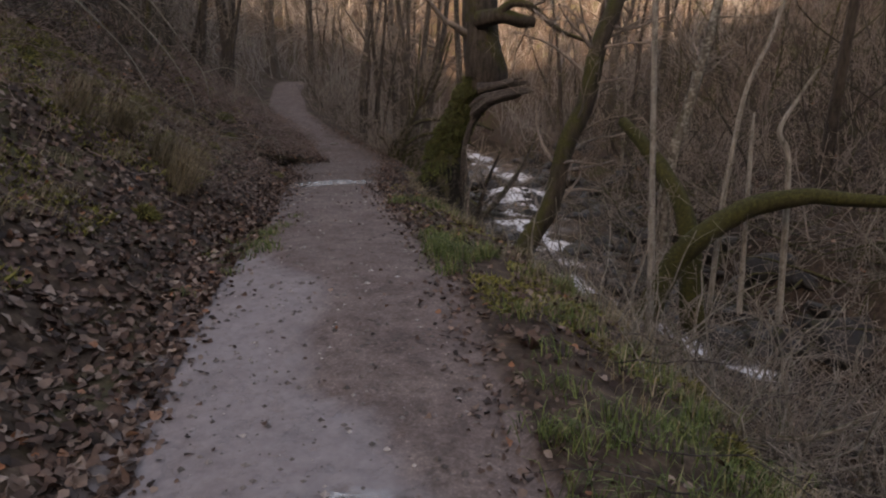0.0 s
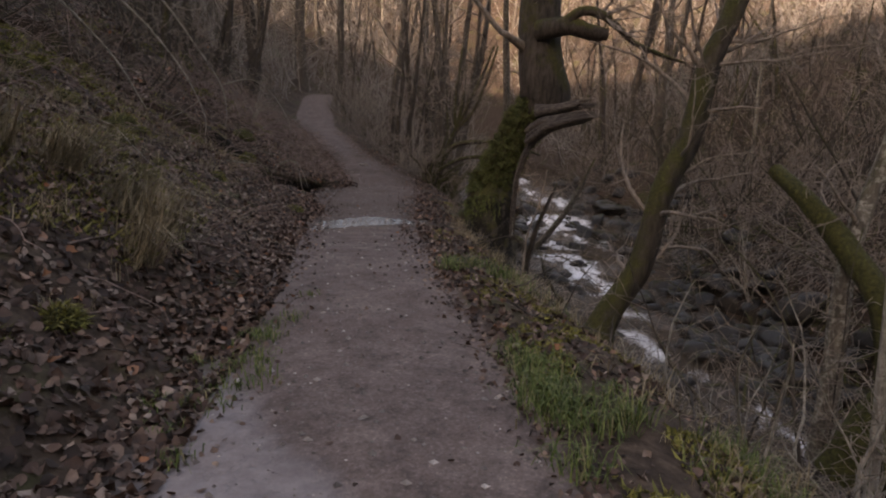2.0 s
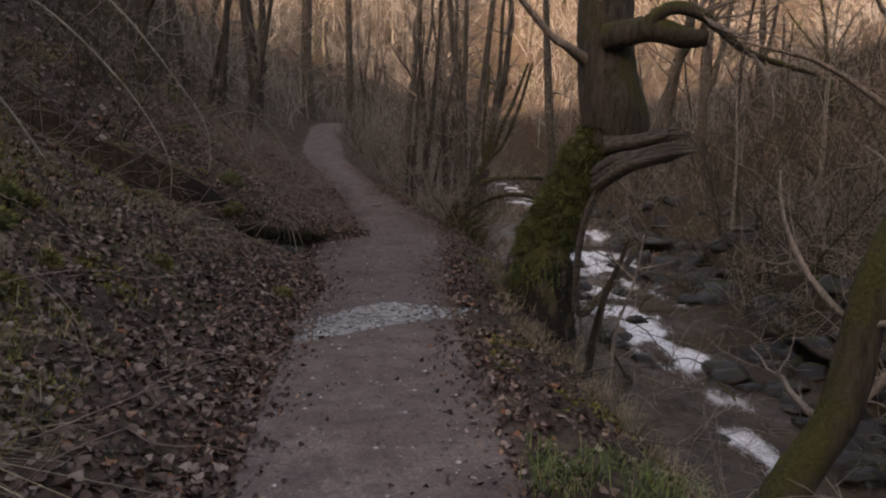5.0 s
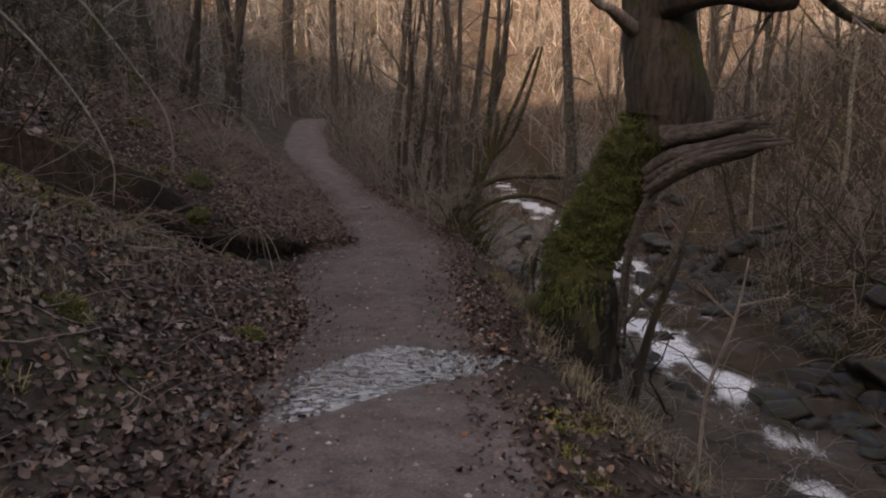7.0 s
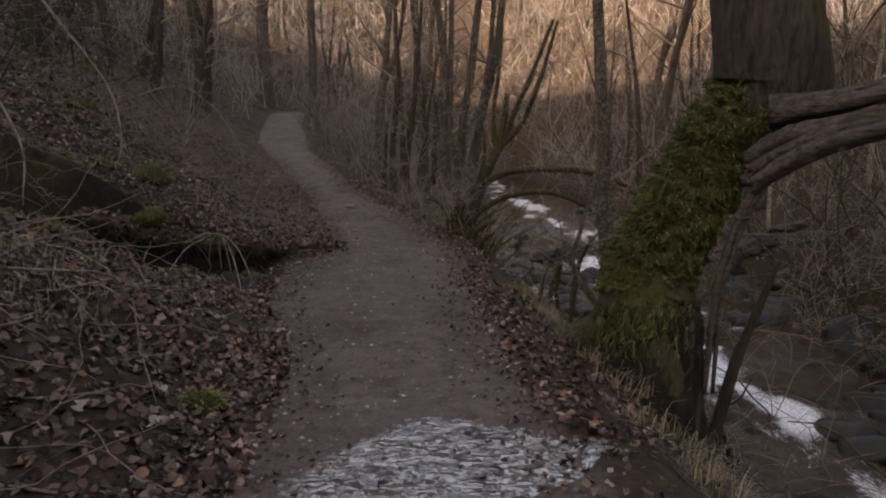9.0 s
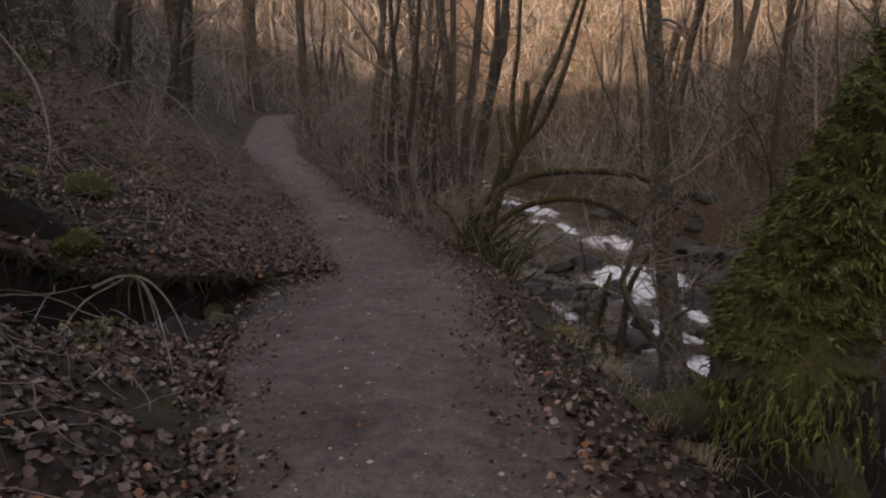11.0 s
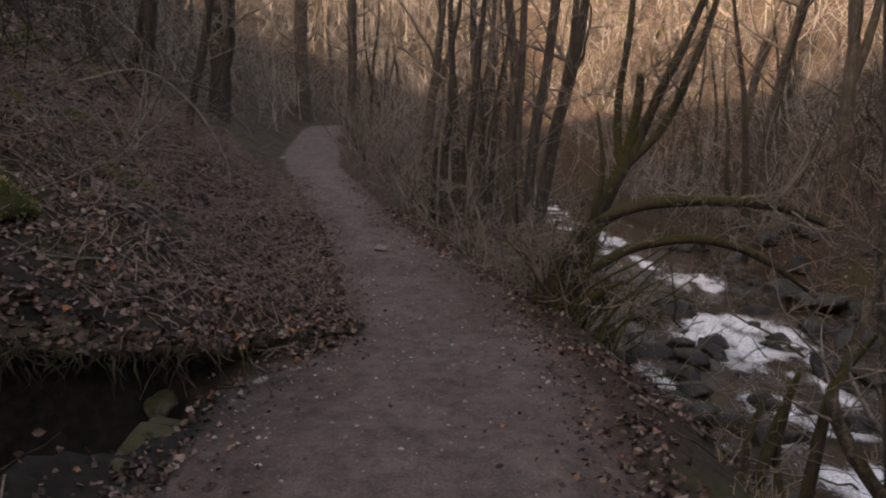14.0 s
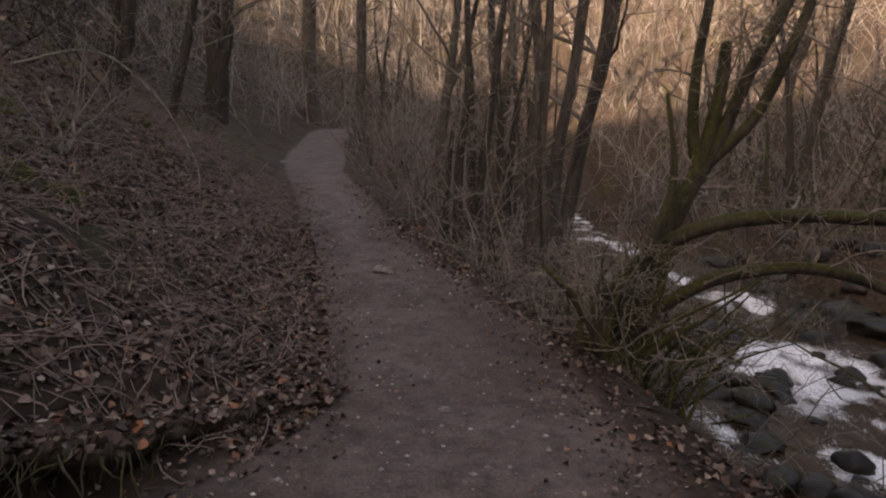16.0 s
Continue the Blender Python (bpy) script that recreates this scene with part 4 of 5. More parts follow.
for x0, x1, y0, y1, count, gap in ((-22, -7.5, 8, 60, 26, 1.6), (5.5, 22, 6, 45, 26, 1.8), (-8, 16, 33, 75, 46, 1.4), (-3.5, -0.5, 31, 42, 6, 0.9), (-26, 8, 66, 88, 34, 1.3)):
    tries = 0
    while count and tries < 900:
        tries += 1
        x, y = x0 + (x1 - x0) * rng.random(), y0 + (y1 - y0) * rng.random()
        if x < path_left(y) - 0.5 and path_left(y) - x < 4.5 and y < 40:
            continue
        if free(x, y, gap):
            plant(x, y, rng.choice(5, p=(0.26, 0.24, 0.2, 0.16, 0.14)), 0.75 + 0.5 * rng.random())
            count -= 1


# ---- shrubs on the banks ----
def shrub(label, seed, stems, height, spread, bark):
    r = np.random.default_rng(seed)
    s = tagged(new("shrub"), label, "shrub", "shrubs on the banks")
    twigs = Heap()
    for _ in range(stems):
        w = r.random() * 2 * np.pi
        n = height * (0.5 + 0.6 * r.random())
        p = wander(r, (0.12 * math.cos(w), 0.12 * math.sin(w), -0.15), (spread * math.cos(w), spread * math.sin(w), 1), n, 10, 0.2, 0.0)
        g = 0.008 + 0.016 * r.random()
        rr = np.linspace(g, 0.003, len(p))
        wood = Heap()
        tube(wood, p, rr, 6, 0.15, r)
        wood.make("stem", bark, s)
        branch_out(twigs, r, p, rr, 6, 1, n * 0.34, 0.22, 0.01, 0.2, 0.55)
    tagged(twigs.make("twig_spray", TWIG, s), kind="stuff")
    return s


shrubs = [shrub("bare thicket of thin grey-brown stems", 301, 9, 2.6, 0.35, BARK), shrub("bare tangled bush with pale twigs", 302, 11, 2.0, 0.7, PALE_BARK),
          shrub("bare thicket of dark upright stems", 303, 8, 3.2, 0.42, DARK_BARK), shrub("low sprawling bare bush with mossy stems", 304, 10, 1.5, 1.1, MOSSY_BARK)]
first = [False] * 4
for x, y, k, size in ((2.0, 4.4, 1, 0.9), (2.9, 5.5, 1, 1.1), (3.8, 4.8, 1, 1.1), (3.4, 6.6, 1, 1.2), (2.3, 8.2, 1, 0.9), (4.2, 7.0, 1, 1.3), (4.4, 5.8, 0, 1.1), (0.45, 17.6, 3, 0.5), (0.95, 16.0, 3, 0.6), (1.5, 5.0, 1, 0.8), (1.9, 6.6, 0, 1.0), (2.6, 4.4, 1, 1.0), (3.2, 8.0, 0, 1.0), (1.25, 9.6, 3, 0.6), (0.9, 11.6, 3, 0.6), (-1.25, 20.75, 3, 0.5), (-0.9, 21.5, 3, 0.5), (-1.6, 21.4, 1, 0.4), (3.4, 5.2, 3, 1.0), (2.4, 3.3, 3, 0.8),
                      (0.55, 15.1, 1, 0.5), (0.4, 16.6, 3, 0.6), (-0.3, 19.3, 3, 0.45), (-1.9, 22.6, 2, 0.7), (-1.4, 22.9, 0, 0.8), (-2.5, 24.5, 2, 0.8), (-2.0, 25.5, 0, 0.9), (-3.4, 26.6, 2, 0.75),
                      (-4.2, 28.6, 2, 0.7), (-2.2, 27.6, 2, 0.9), (-5.1, 30.8, 0, 0.8), (-4.0, 31.0, 2, 1.0), (-6.0, 33.2, 2, 0.9), (-6.9, 36.2, 0, 0.9), (-5.0, 34.0, 2, 1.1), (-7.6, 38.5, 2, 1.0), (-8.4, 42.0, 2, 1.0),
                      (-7.0, 41.0, 2, 1.2), (-0.5, 14.9, 1, 0.4), (0.9, 13.3, 1, 0.5), (5.6, 18.5, 3, 1.1), (5.9, 21.5, 1, 1.1), (5.4, 24.5, 3, 1.1), (5.8, 15.5, 1, 1.2), (6.5, 13.0, 0, 1.1), (7.0, 10.0, 1, 1.2),
                      (7.5, 17.0, 2, 1.0), (6.6, 27.0, 2, 1.0), (4.6, 29.5, 3, 1.2), (4.2, 32.0, 2, 1.0), (7.9, 22.5, 2, 1.0), (8.5, 13.0, 2, 1.0), (5.0, 34.5, 2, 1.1), (8.0, 8.0, 0, 1.1),
                      (-6.4, 12.5, 0, 0.7), (-7.4, 16.5, 2, 0.8), (-7.0, 21.5, 1, 0.8), (-8.2, 24.5, 2, 0.9), (-8.8, 19.0, 0, 0.9), (-9.2, 29.5, 2, 0.8), (-6.5, 8.5, 2, 0.9), (-5.9, 5.6, 2, 0.9)):
    turn = float(rng.random() * 360)
    if first[k]:
        again(shrubs[k], x, y, turn, size)
    else:
        stand(shrubs[k], x, y, turn, size)
        first[k] = True


# ---- far brush, too thick to count ----
def brush(name, label, count, region, tall, seed, bark, twigs=5, keep=None):
    r = np.random.default_rng(seed)
    h = Heap()
    n = 0
    while n < count:
        x, y = region[0] + (region[1] - region[0]) * r.random(), region[2] + (region[3] - region[2]) * r.random()
        if path_left(y) - 0.6 < x < path_right(y) + 0.35 and y < 52 or stream_left(y) - 0.1 < x < stream_right(y) + 0.2:
            continue
        if keep is not None and not keep(x, y):
            continue
        n += 1
        z = float(land(x, y))
        g = tall * (0.35 + 0.9 * r.random() ** 1.5)
        p = wander(r, (x, y, z - 0.1), (r.normal(0, 0.4), r.normal(0, 0.4), 1), g, 6, 0.2, 0.01)
        rr = np.linspace(0.006 + 0.0045 * g * (0.5 + r.random()), 0.004, len(p))
        tube(h, p, rr, 4)
        branch_out(h, r, p, rr, twigs, 0, g * 0.42, 0.2, 0.02, 0.12, 0.6)
    return tagged(h.make(name, bark), label, "brush", kind="stuff")


brush("far_brush", "dense grey-brown bare brush on the valley sides", 2100, (-20, 28, 36, 76), 4.0, 401, GREY_TWIG, 6)
brush("ridge_brush", "tall bare saplings along the valley's head", 700, (-22, 26, 72, 98), 7.0, 406, GREY_TWIG, 7)
brush("slope_saplings", "bare dark saplings on the slope across the stream", 360, (5, 18, 12, 44), 5.0, 407, DARK_BARK, 8)
brush("stream_brush", "thick bare brush across the stream", 1500, (3.6, 22, 4, 42), 2.6, 402, TWIG, 8)
brush("bank_brush", "bare undergrowth higher up the steep bank", 800, (-20, -5, 6, 46), 2.6, 403, DARK_BARK, 6, lambda x, y: path_left(y) - x > 4.0)
# added out of view, only to soften the crest's shadow edge
brush("unseen_crest_saplings", "unseen bare saplings added on the bank's crest to dapple the sunlight", 430, (-36, -17, -14, 52), 7.5, 408, DARK_BARK, 9)
# also unseen, put behind the camera to blur the hill's shadow line
brush("unseen_ridge_saplings", "unseen tall saplings added on the hill behind to filter the sun", 520, (-90, -5, -92, -50), 9.5, 409, DARK_BARK, 7)
brush("path_brush", "thin bare shoots along the stream side of the path", 130, (-9.5, 0.6, 19.5, 45), 2.2, 404, TWIG, 4, lambda x, y: path_right(y) < x < path_right(y) + 3.0)
brush("verge_shoots", "thin bare shoots on the stream bank", 55, (0.4, 4.2, 2.5, 17), 1.1, 405, PALE_BARK, 4, lambda x, y: path_right(y) + 0.9 < x < stream_left(y))


# ---- leaf litter ----
LEAF_V = np.array([(0, 0), (0.35, 0), (0.7, 0), (1, 0), (0.16, 0.24), (0.47, 0.44), (0.8, 0.26), (0.16, -0.24), (0.47, -0.44), (0.8, -0.26)]) - (0.5, 0)
LEAF_F = np.array([(0, 1, 4), (1, 5, 4), (1, 2, 5), (2, 6, 5), (2, 3, 6), (0, 7, 1), (1, 7, 8), (1, 8, 2), (2, 8, 9), (2, 9, 3)])


def leaves(name, label, x, y, size, seed, lift=0.012, on=None):
    r = np.random.default_rng(seed)
    n = len(x)
    e = 0.05
    z = land(x, y) if on is None else on
    nx, ny = -(land(x + e, y) - z) / e, -(land(x, y + e) - z) / e
    if on is not None:
        nx = ny = np.zeros(n)
    up = np.stack([nx, ny, np.ones(n)], -1) + r.normal(0, 0.55, (n, 3)) * (1, 1, 0.2)
    up /= np.linalg.norm(up, axis=1, keepdims=True)
    w = r.random(n) * 2 * np.pi
    a = np.stack([np.cos(w), np.sin(w), np.zeros(n)], -1)
    a -= up * (a * up).sum(1, keepdims=True)
    a /= np.linalg.norm(a, axis=1, keepdims=True)
    b = np.cross(up, a)
    s = size * (0.6 + 0.7 * r.random(n))
    u, v = LEAF_V[None, :, 0] * (1 + r.normal(0, 0.08, (n, 10))), LEAF_V[None, :, 1] * (0.75 + 0.5 * r.random((n, 1))) * (1 + r.normal(0, 0.15, (n, 10)))
    curl = r.normal(0.25, 0.5, (n, 1)) * v ** 2 * 2.2 + r.normal(0.1, 0.35, (n, 1)) * u ** 2 + r.normal(0, 0.25, (n, 1)) * u * v
    curl -= curl.min(1, keepdims=True) * 0.6
    base = np.stack([x, y, z + lift * (0.3 + r.random(n) * 1.6)], -1)
    p = base[:, None] + s[:, None, None] * (u[..., None] * a[:, None] + v[..., None] * b[:, None] + curl[..., None] * up[:, None])
    f = (LEAF_F[None] + (np.arange(n) * 10)[:, None, None]).reshape(-1, 3)
    return tagged(mesh_object(name, p.reshape(-1, 3), f, LITTER), label, "fallen leaves", kind="stuff")


def scatter(seed, count, y0, y1, side, d0, d1, power=1.0):
    r = np.random.default_rng(seed)
    y = y0 + (y1 - y0) * r.random(count)
    d = d0 + (d1 - d0) * r.random(count) ** power
    x = path_left(y) - d if side < 0 else path_right(y) + d
    return x, y, d


x, y, d = scatter(501, 66000, -1.0, 25.5, -1, -0.12, 4.6, 1.25)
keep = field(x, y, 1.3, 3, 61) > -0.42 - 0.2 * ease(11, 13, y) + 0.2 * ease(0.9, 2.4, d) * ease(13, 9, y) + 0.1 * (d > 2.5) + 0.22 * ease(18.5, 20, y) * ease(0.3, 1.2, d)
spare = np.random.default_rng(9).random(len(x))
keep &= (gully(x, y)[0] > 1.1) | (x > path_left(y) - 0.1) | (spare < 0.16) & (gully(x, y)[0] < 0.5)
keep &= (np.hypot((x + 4.2) / 0.75, (y - 17.6) / 1.05) > 1) | (spare < 0.06)
leaves("leaf_litter", "brown fallen oak and beech leaves on the bank", x[keep], y[keep], 0.056, 502)
x, y, d = scatter(503, 20000, -1.0, 26, 1, -0.08, 2.6, 1.1)
keep = (field(x, y, 0.9, 3, 63) > np.where(y < 8.5, -0.12, np.where(y > 16.5, -0.1, -0.3))) & (x < stream_left(y) - 0.05)
leaves("leaf_litter", "brown fallen leaves on the stream bank", x[keep], y[keep], 0.052, 504)
x, y, d = scatter(505, 8000, 8, 46, -1, 3.5, 13)
leaves("leaf_litter", "brown fallen leaves higher up the steep bank", x, y, 0.13, 506, 0.03)
r = np.random.default_rng(507)
y = 30 * r.random(700)
t = r.random(700)
x = path_left(y) + (path_right(y) - path_left(y)) * np.where(r.random(700) < 0.5, t ** 2 * 0.55, 1 - t ** 2 * 0.55)
leaves("stray_leaves", "stray brown leaves lying on the path", x, y, 0.034, 508, 0.004)
y, x = 3 + 37 * r.random(6000), 12 * r.random(6000) ** 1.3
x = stream_right(y) + 0.3 + x
leaves("leaf_litter", "brown fallen leaves across the stream", x, y, 0.085, 509, 0.03)


r = np.random.default_rng(511)
y = -1 + 31 * r.random(12000)
d = r.normal(0.06, 1, 12000) * np.where(y < 8, 0.13, 0.22)
x = np.where(r.random(12000) < 0.5, path_left(y) + d, path_right(y) - d)
leaves("leaf_crumbs", "trodden brown leaf scraps along the path's edges", x, y, 0.036, 512, 0.004)


# ---- pebbles on the path ----
pebble = Heap()
r = np.random.default_rng(521)
for _ in range(5600):
    y = 27 * r.random()
    x = float(path_left(y)) + 0.1 + (float(path_right(y)) - float(path_left(y)) - 0.2) * r.random()
    s = 0.006 + 0.016 * r.random() ** 3
    k = np.array([(1, 0, 0), (0, 1, 0), (-1, 0, 0), (0, -1, 0), (0, 0, 0.7), (0, 0, -0.6)]) * s * (0.7 + 0.6 * r.random((6, 1)))
    pebble.put(k + (x, y, float(land(x, y)) + s * 0.1), [(0, 1, 4), (1, 2, 4), (2, 3, 4), (3, 0, 4)])
PEBBLE = leaf_material("grit", (0.0, (0.07, 0.06, 0.055)), (0.8, (0.16, 0.14, 0.13)), (1.0, (0.4, 0.37, 0.35)))
tagged(pebble.make("pebbles", PEBBLE, None, False), "small grey pebbles pressed into the earth path", "pebbles", kind="stuff")


# ---- wet gravel where water crosses the path ----
gravel = Heap()
r = np.random.default_rng(523)
n = 0
while n < 900:
    x, y = -3.0 + 2.1 * r.random(), 10.2 + 2.0 * r.random()
    if not np.interp(x, (-3.3, -2.4, -1.56, -1.0), (9.95, 10.55, 11.3, 11.8)) < y < np.interp(x, (-3.3, -2.4, -1.9, -1.3, -0.8), (11.0, 11.75, 12.3, 12.1, 11.8)) or r.random() > 0.25 + 0.75 * ease(-2.75, -2.0, x):
        continue
    n += 1
    s = 0.008 + 0.018 * r.random() ** 2
    w = r.random() * np.pi
    k = np.array([(1.5, 0, 0), (0.7, 0.7, 0), (0, 1, 0), (-0.8, 0.7, 0), (-1.4, 0, 0), (-0.7, -0.8, 0), (0, -1, 0), (0.8, -0.6, 0), (0.5, 0.2, 0.42), (-0.5, -0.1, 0.46)]) * s * (0.8 + 0.4 * r.random((10, 1)))
    k = k @ np.array([(math.cos(w), math.sin(w), 0), (-math.sin(w), math.cos(w), 0), (0, 0, 1)])
    gravel.put(k + (x, y, float(land(x, y)) - s * 0.08), [(0, 1, 8), (1, 2, 8), (2, 9, 8), (2, 3, 9), (3, 4, 9), (4, 5, 9), (5, 6, 9), (6, 8, 9), (6, 7, 8), (7, 0, 8)])
WET_GRIT = leaf_material("wet_grit", (0.0, (0.03, 0.027, 0.025)), (1.0, (0.09, 0.08, 0.075)))
WET_GRIT.node_tree.nodes["Principled BSDF"].inputs["Roughness"].default_value = 0.06
WET_GRIT.node_tree.nodes["Principled BSDF"].inputs["Specular IOR Level"].default_value = 0.9
tagged(gravel.make("wet_gravel", WET_GRIT), "wet glinting gravel where water runs over the path", "gravel", kind="stuff")


# ---- grass ----
def blades(heap, r, x, y, z, count, tall, spread, droop=0.5, way=(0, 0)):
    if gully(x, y)[0] < 0.7:
        return
    for _ in range(count):
        w = r.random() * 2 * np.pi
        out = np.array([math.cos(w) + way[0], math.sin(w) + way[1], 0]) * (0.3 + r.random()) * droop
        at = np.array([x, y, z]) + np.array([r.normal(0, spread), r.normal(0, spread), 0])
        n = tall * (0.5 + 0.8 * r.random())
        side = np.array([-math.sin(w), math.cos(w), 0]) * (0.0018 + 0.0022 * r.random())
        m = at + np.array([0, 0, 0.6 * n]) + out * n * 0.35
        e = at + np.array([0, 0, n * (0.85 - 0.6 * droop * r.random())]) + out * n
        heap.put([at - side, at + side, m + side * 0.8, m - side * 0.8, e], [(0, 1, 2, 3), (3, 2, 4)])


r = np.random.default_rng(601)
grass = Heap()
n = 0
while n < 170:
    y = -0.5 + 9.0 * r.random()
    x = float(path_right(y)) - 0.04 + 1.35 * r.random() ** 1.4
    if field(np.array([x]), np.array([y]), 1.0, 3, 71)[0] < 0.13 + 0.06 * (y > 7):
        continue
    n += 1
    blades(grass, r, x, y, float(land(x, y)), 34, 0.085 + 0.08 * r.random(), 0.06, 0.95)
for _ in range(26):
    x, y = -1.62 + r.normal(0, 0.12), 5.3 + r.normal(0, 0.5)
    blades(grass, r, x, y, float(land(x, y)), 30, 0.07, 0.05, 0.8)
tagged(grass.make("grass", GRASS, None, False), "short green grass tufts on the verge", "grass", kind="stuff")
sparse = Heap()
for _ in range(700):
    y = 13 * r.random()
    x = float(path_left(y)) - 1.0 - 3.6 * r.random()
    if field(np.array([x]), np.array([y]), 1.1, 2, 75)[0] > -0.12:
        blades(sparse, r, x, y, float(land(x, y)), 16, 0.17, 0.1, 1.1, (0.8, -0.2))
for _ in range(420):
    y = 24 * r.random()
    x = float(path_left(y)) - 0.4 - 5 * r.random()
    if field(np.array([x]), np.array([y]), 1.6, 2, 73)[0] > 0.02:
        blades(sparse, r, x, y, float(land(x, y)), 14, 0.16, 0.08, 0.9, (0.5, -0.1))
for _ in range(520):
    y = 0.5 + 17 * r.random() ** 1.3
    x = float(path_right(y)) + 0.5 + 2.2 * r.random()
    if x < stream_left(y):
        blades(sparse, r, x, y, float(land(x, y)), 16, 0.16, 0.08, 1.0, (0.5, 0))
tagged(sparse.make("dry_grass", DRY_GRASS, None, False), "thin dead grass on the banks", "grass", kind="stuff")
for x, y, count in ((-3.35, 6.7, 260), (-3.1, 7.1, 200), (-2.75, 6.75, 240), (-2.6, 6.3, 140), (-3.5, 6.2, 160)):
    h = Heap()
    blades(h, r, 0, 0, 0, count, 0.5, 0.1, 1.0, (1.1, -0.3))
    ob = tagged(h.make("grass_tussock", DRY_GRASS, None, False), "pale dead grass tussock hanging down the bank", "grass", "grass tussocks")
    stand(ob, x, y)


# ---- moss cushions ----
def moss_cushion(x, y, size, seed):
    ob = tagged(new("moss_cushion"), "rounded green moss cushion on the leafy bank", "moss", "moss cushions")
    me = rock_mesh(seed, 0.6, 0.3).copy()
    me.materials.clear()
    me.materials.append(MOSS_COAT)
    body = new("cushion", me)
    body.parent = ob
    body.scale = (size, size, size)
    h = Heap()
    r = np.random.default_rng(seed)
    co = np.array([v.co for v in me.vertices]) * size
    for _ in range(900):
        at = co[r.integers(len(co))] + r.normal(0, 0.012, 3)
        out = at / (np.linalg.norm(at) + 1e-6) + r.normal(0, 0.4, 3)
        s = np.cross(out, r.normal(0, 1, 3))
        s *= 0.006 / np.linalg.norm(s)
        h.put([at - s, at + s, at + out * 0.03], [(0, 1, 2)])
    tagged(h.make("fuzz", OLIVE_MOSS, ob, False), kind="stuff")
    return stand(ob, x, y, seed * 40)


for k, (x, y, size) in enumerate(((-4.55, 9.7, 0.22), (-6.1, 18.3, 0.35), (-3.9, 10.9, 0.2), (-3.2, 12.3, 0.16), (-2.45, 5.2, 0.12), (-5.6, 17.1, 0.25), (-6.4, 20.2, 0.2), (-5.2, 13.2, 0.2), (-0.9, 16.6, 0.13), (1.4, 2.9, 0.16), (1.6, 4.0, 0.14))):
    moss_cushion(x, y, size, 11 + k)


lump_rng = np.random.default_rng(541)
for k in range(22):
    y = 17.5 + 10 * lump_rng.random()
    moss_cushion(float(path_left(y)) - 2.2 - 3.2 * lump_rng.random(), y, 0.12 + 0.2 * lump_rng.random() ** 1.5, 100 + k)
for k in range(30):
    y = 4.5 + 8.5 * lump_rng.random()
    x = float(path_left(y)) - 1.4 - 3.4 * lump_rng.random()
    moss_cushion(x, y, 0.1 + 0.16 * lump_rng.random() ** 1.5, 60 + k)


# ---- moss mats ----
def moss_mat(name, label, x, y, seed, tall=0.035):
    r = np.random.default_rng(seed)
    n = len(x)
    at = np.stack([x, y, land(x, y) - 0.004], -1)
    way = r.normal(0, 0.75, (n, 3))
    way[:, 2] = 0.7 + 0.5 * r.random(n)
    side = np.cross(way, r.normal(0, 1, (n, 3)))
    side *= (0.007 + 0.006 * r.random((n, 1))) / np.linalg.norm(side, axis=1, keepdims=True)
    tip = at + way * tall * (0.5 + r.random((n, 1)))
    verts = np.stack([at - side, at + side, tip], 1).reshape(-1, 3)
    ob = mesh_object(name, verts, np.arange(3 * n).reshape(-1, 3), OLIVE_MOSS, None, False)
    return tagged(ob, label, "moss", kind="stuff")


x, y, d = scatter(531, 150000, 1.5, 16, -1, 0.7, 5.2)
keep = (field(x, y, 1.1, 4, 83) > 0.04 - 0.16 * ease(1.2, 3.2, d) + 0.14 * ease(9, 14, y)) & (gully(x, y)[0] > 0.7)
moss_mat("moss_mat", "yellow-green moss spread over the steep bank", x[keep], y[keep], 532)
x, y, d = scatter(533, 60000, 0.5, 11, 1, 0.1, 2.2)
keep = (field(x, y, 0.8, 4, 85) > 0.2) & (x < stream_left(y) - 0.1)
moss_mat("moss_mat", "olive moss between the grass of the stream bank", x[keep], y[keep], 534, 0.028)
x, y, d = scatter(535, 40000, 16, 30, -1, 2.0, 6.5)
keep = (field(x, y, 1.0, 4, 87) > 0.13) & (gully(x, y)[0] > 0.7)
moss_mat("moss_mat", "dull green moss under the brambles", x[keep], y[keep], 536)


# ---- sticks, brambles and whips ----
def tangle(name, label, count, where, seed, length, thick, material, arch=0.35, category="brambles"):
    r = np.random.default_rng(seed)
    h = Heap()
    for _ in range(count):
        x, y = where(r)
        w = r.random() * 2 * np.pi
        n = length * (0.4 + r.random())
        if gully(x, y)[0] < 0.75:
            continue
        p = wander(r, (x, y, float(land(x, y)) - 0.02), (math.cos(w), math.sin(w), arch * 2.2 * r.random()), n, 7, 0.2, -0.02 - arch * 0.22)
        low = land(p[:, 0], p[:, 1]) + 0.012
        p[:, 2] = np.maximum(p[:, 2], low)
        tube(h, p, np.linspace(thick * (0.5 + r.random()), thick * 0.25, len(p)), 4)
    return tagged(h.make(name, material), label, category, kind="stuff")


def on_left(y0, y1, d0, d1):
    def spot(r):
        y = y0 + (y1 - y0) * r.random()
        return float(path_left(y)) - d0 - (d1 - d0) * r.random(), y
    return spot


def on_right(y0, y1, d0, d1):
    def spot(r):
        y = y0 + (y1 - y0) * r.random()
        return float(path_right(y)) + d0 + (d1 - d0) * r.random(), y
    return spot


tangle("brambles", "thin tangled brown brambles over the leafy bank", 2200, on_left(5, 30, 0.4, 6.5), 701, 0.8, 0.006, BRAMBLE)
tangle("brambles", "dense reddish bramble stems on the bank beyond the gully", 2600, on_left(18.4, 29, 0.1, 4.5), 702, 0.7, 0.006, BRAMBLE, 0.8)
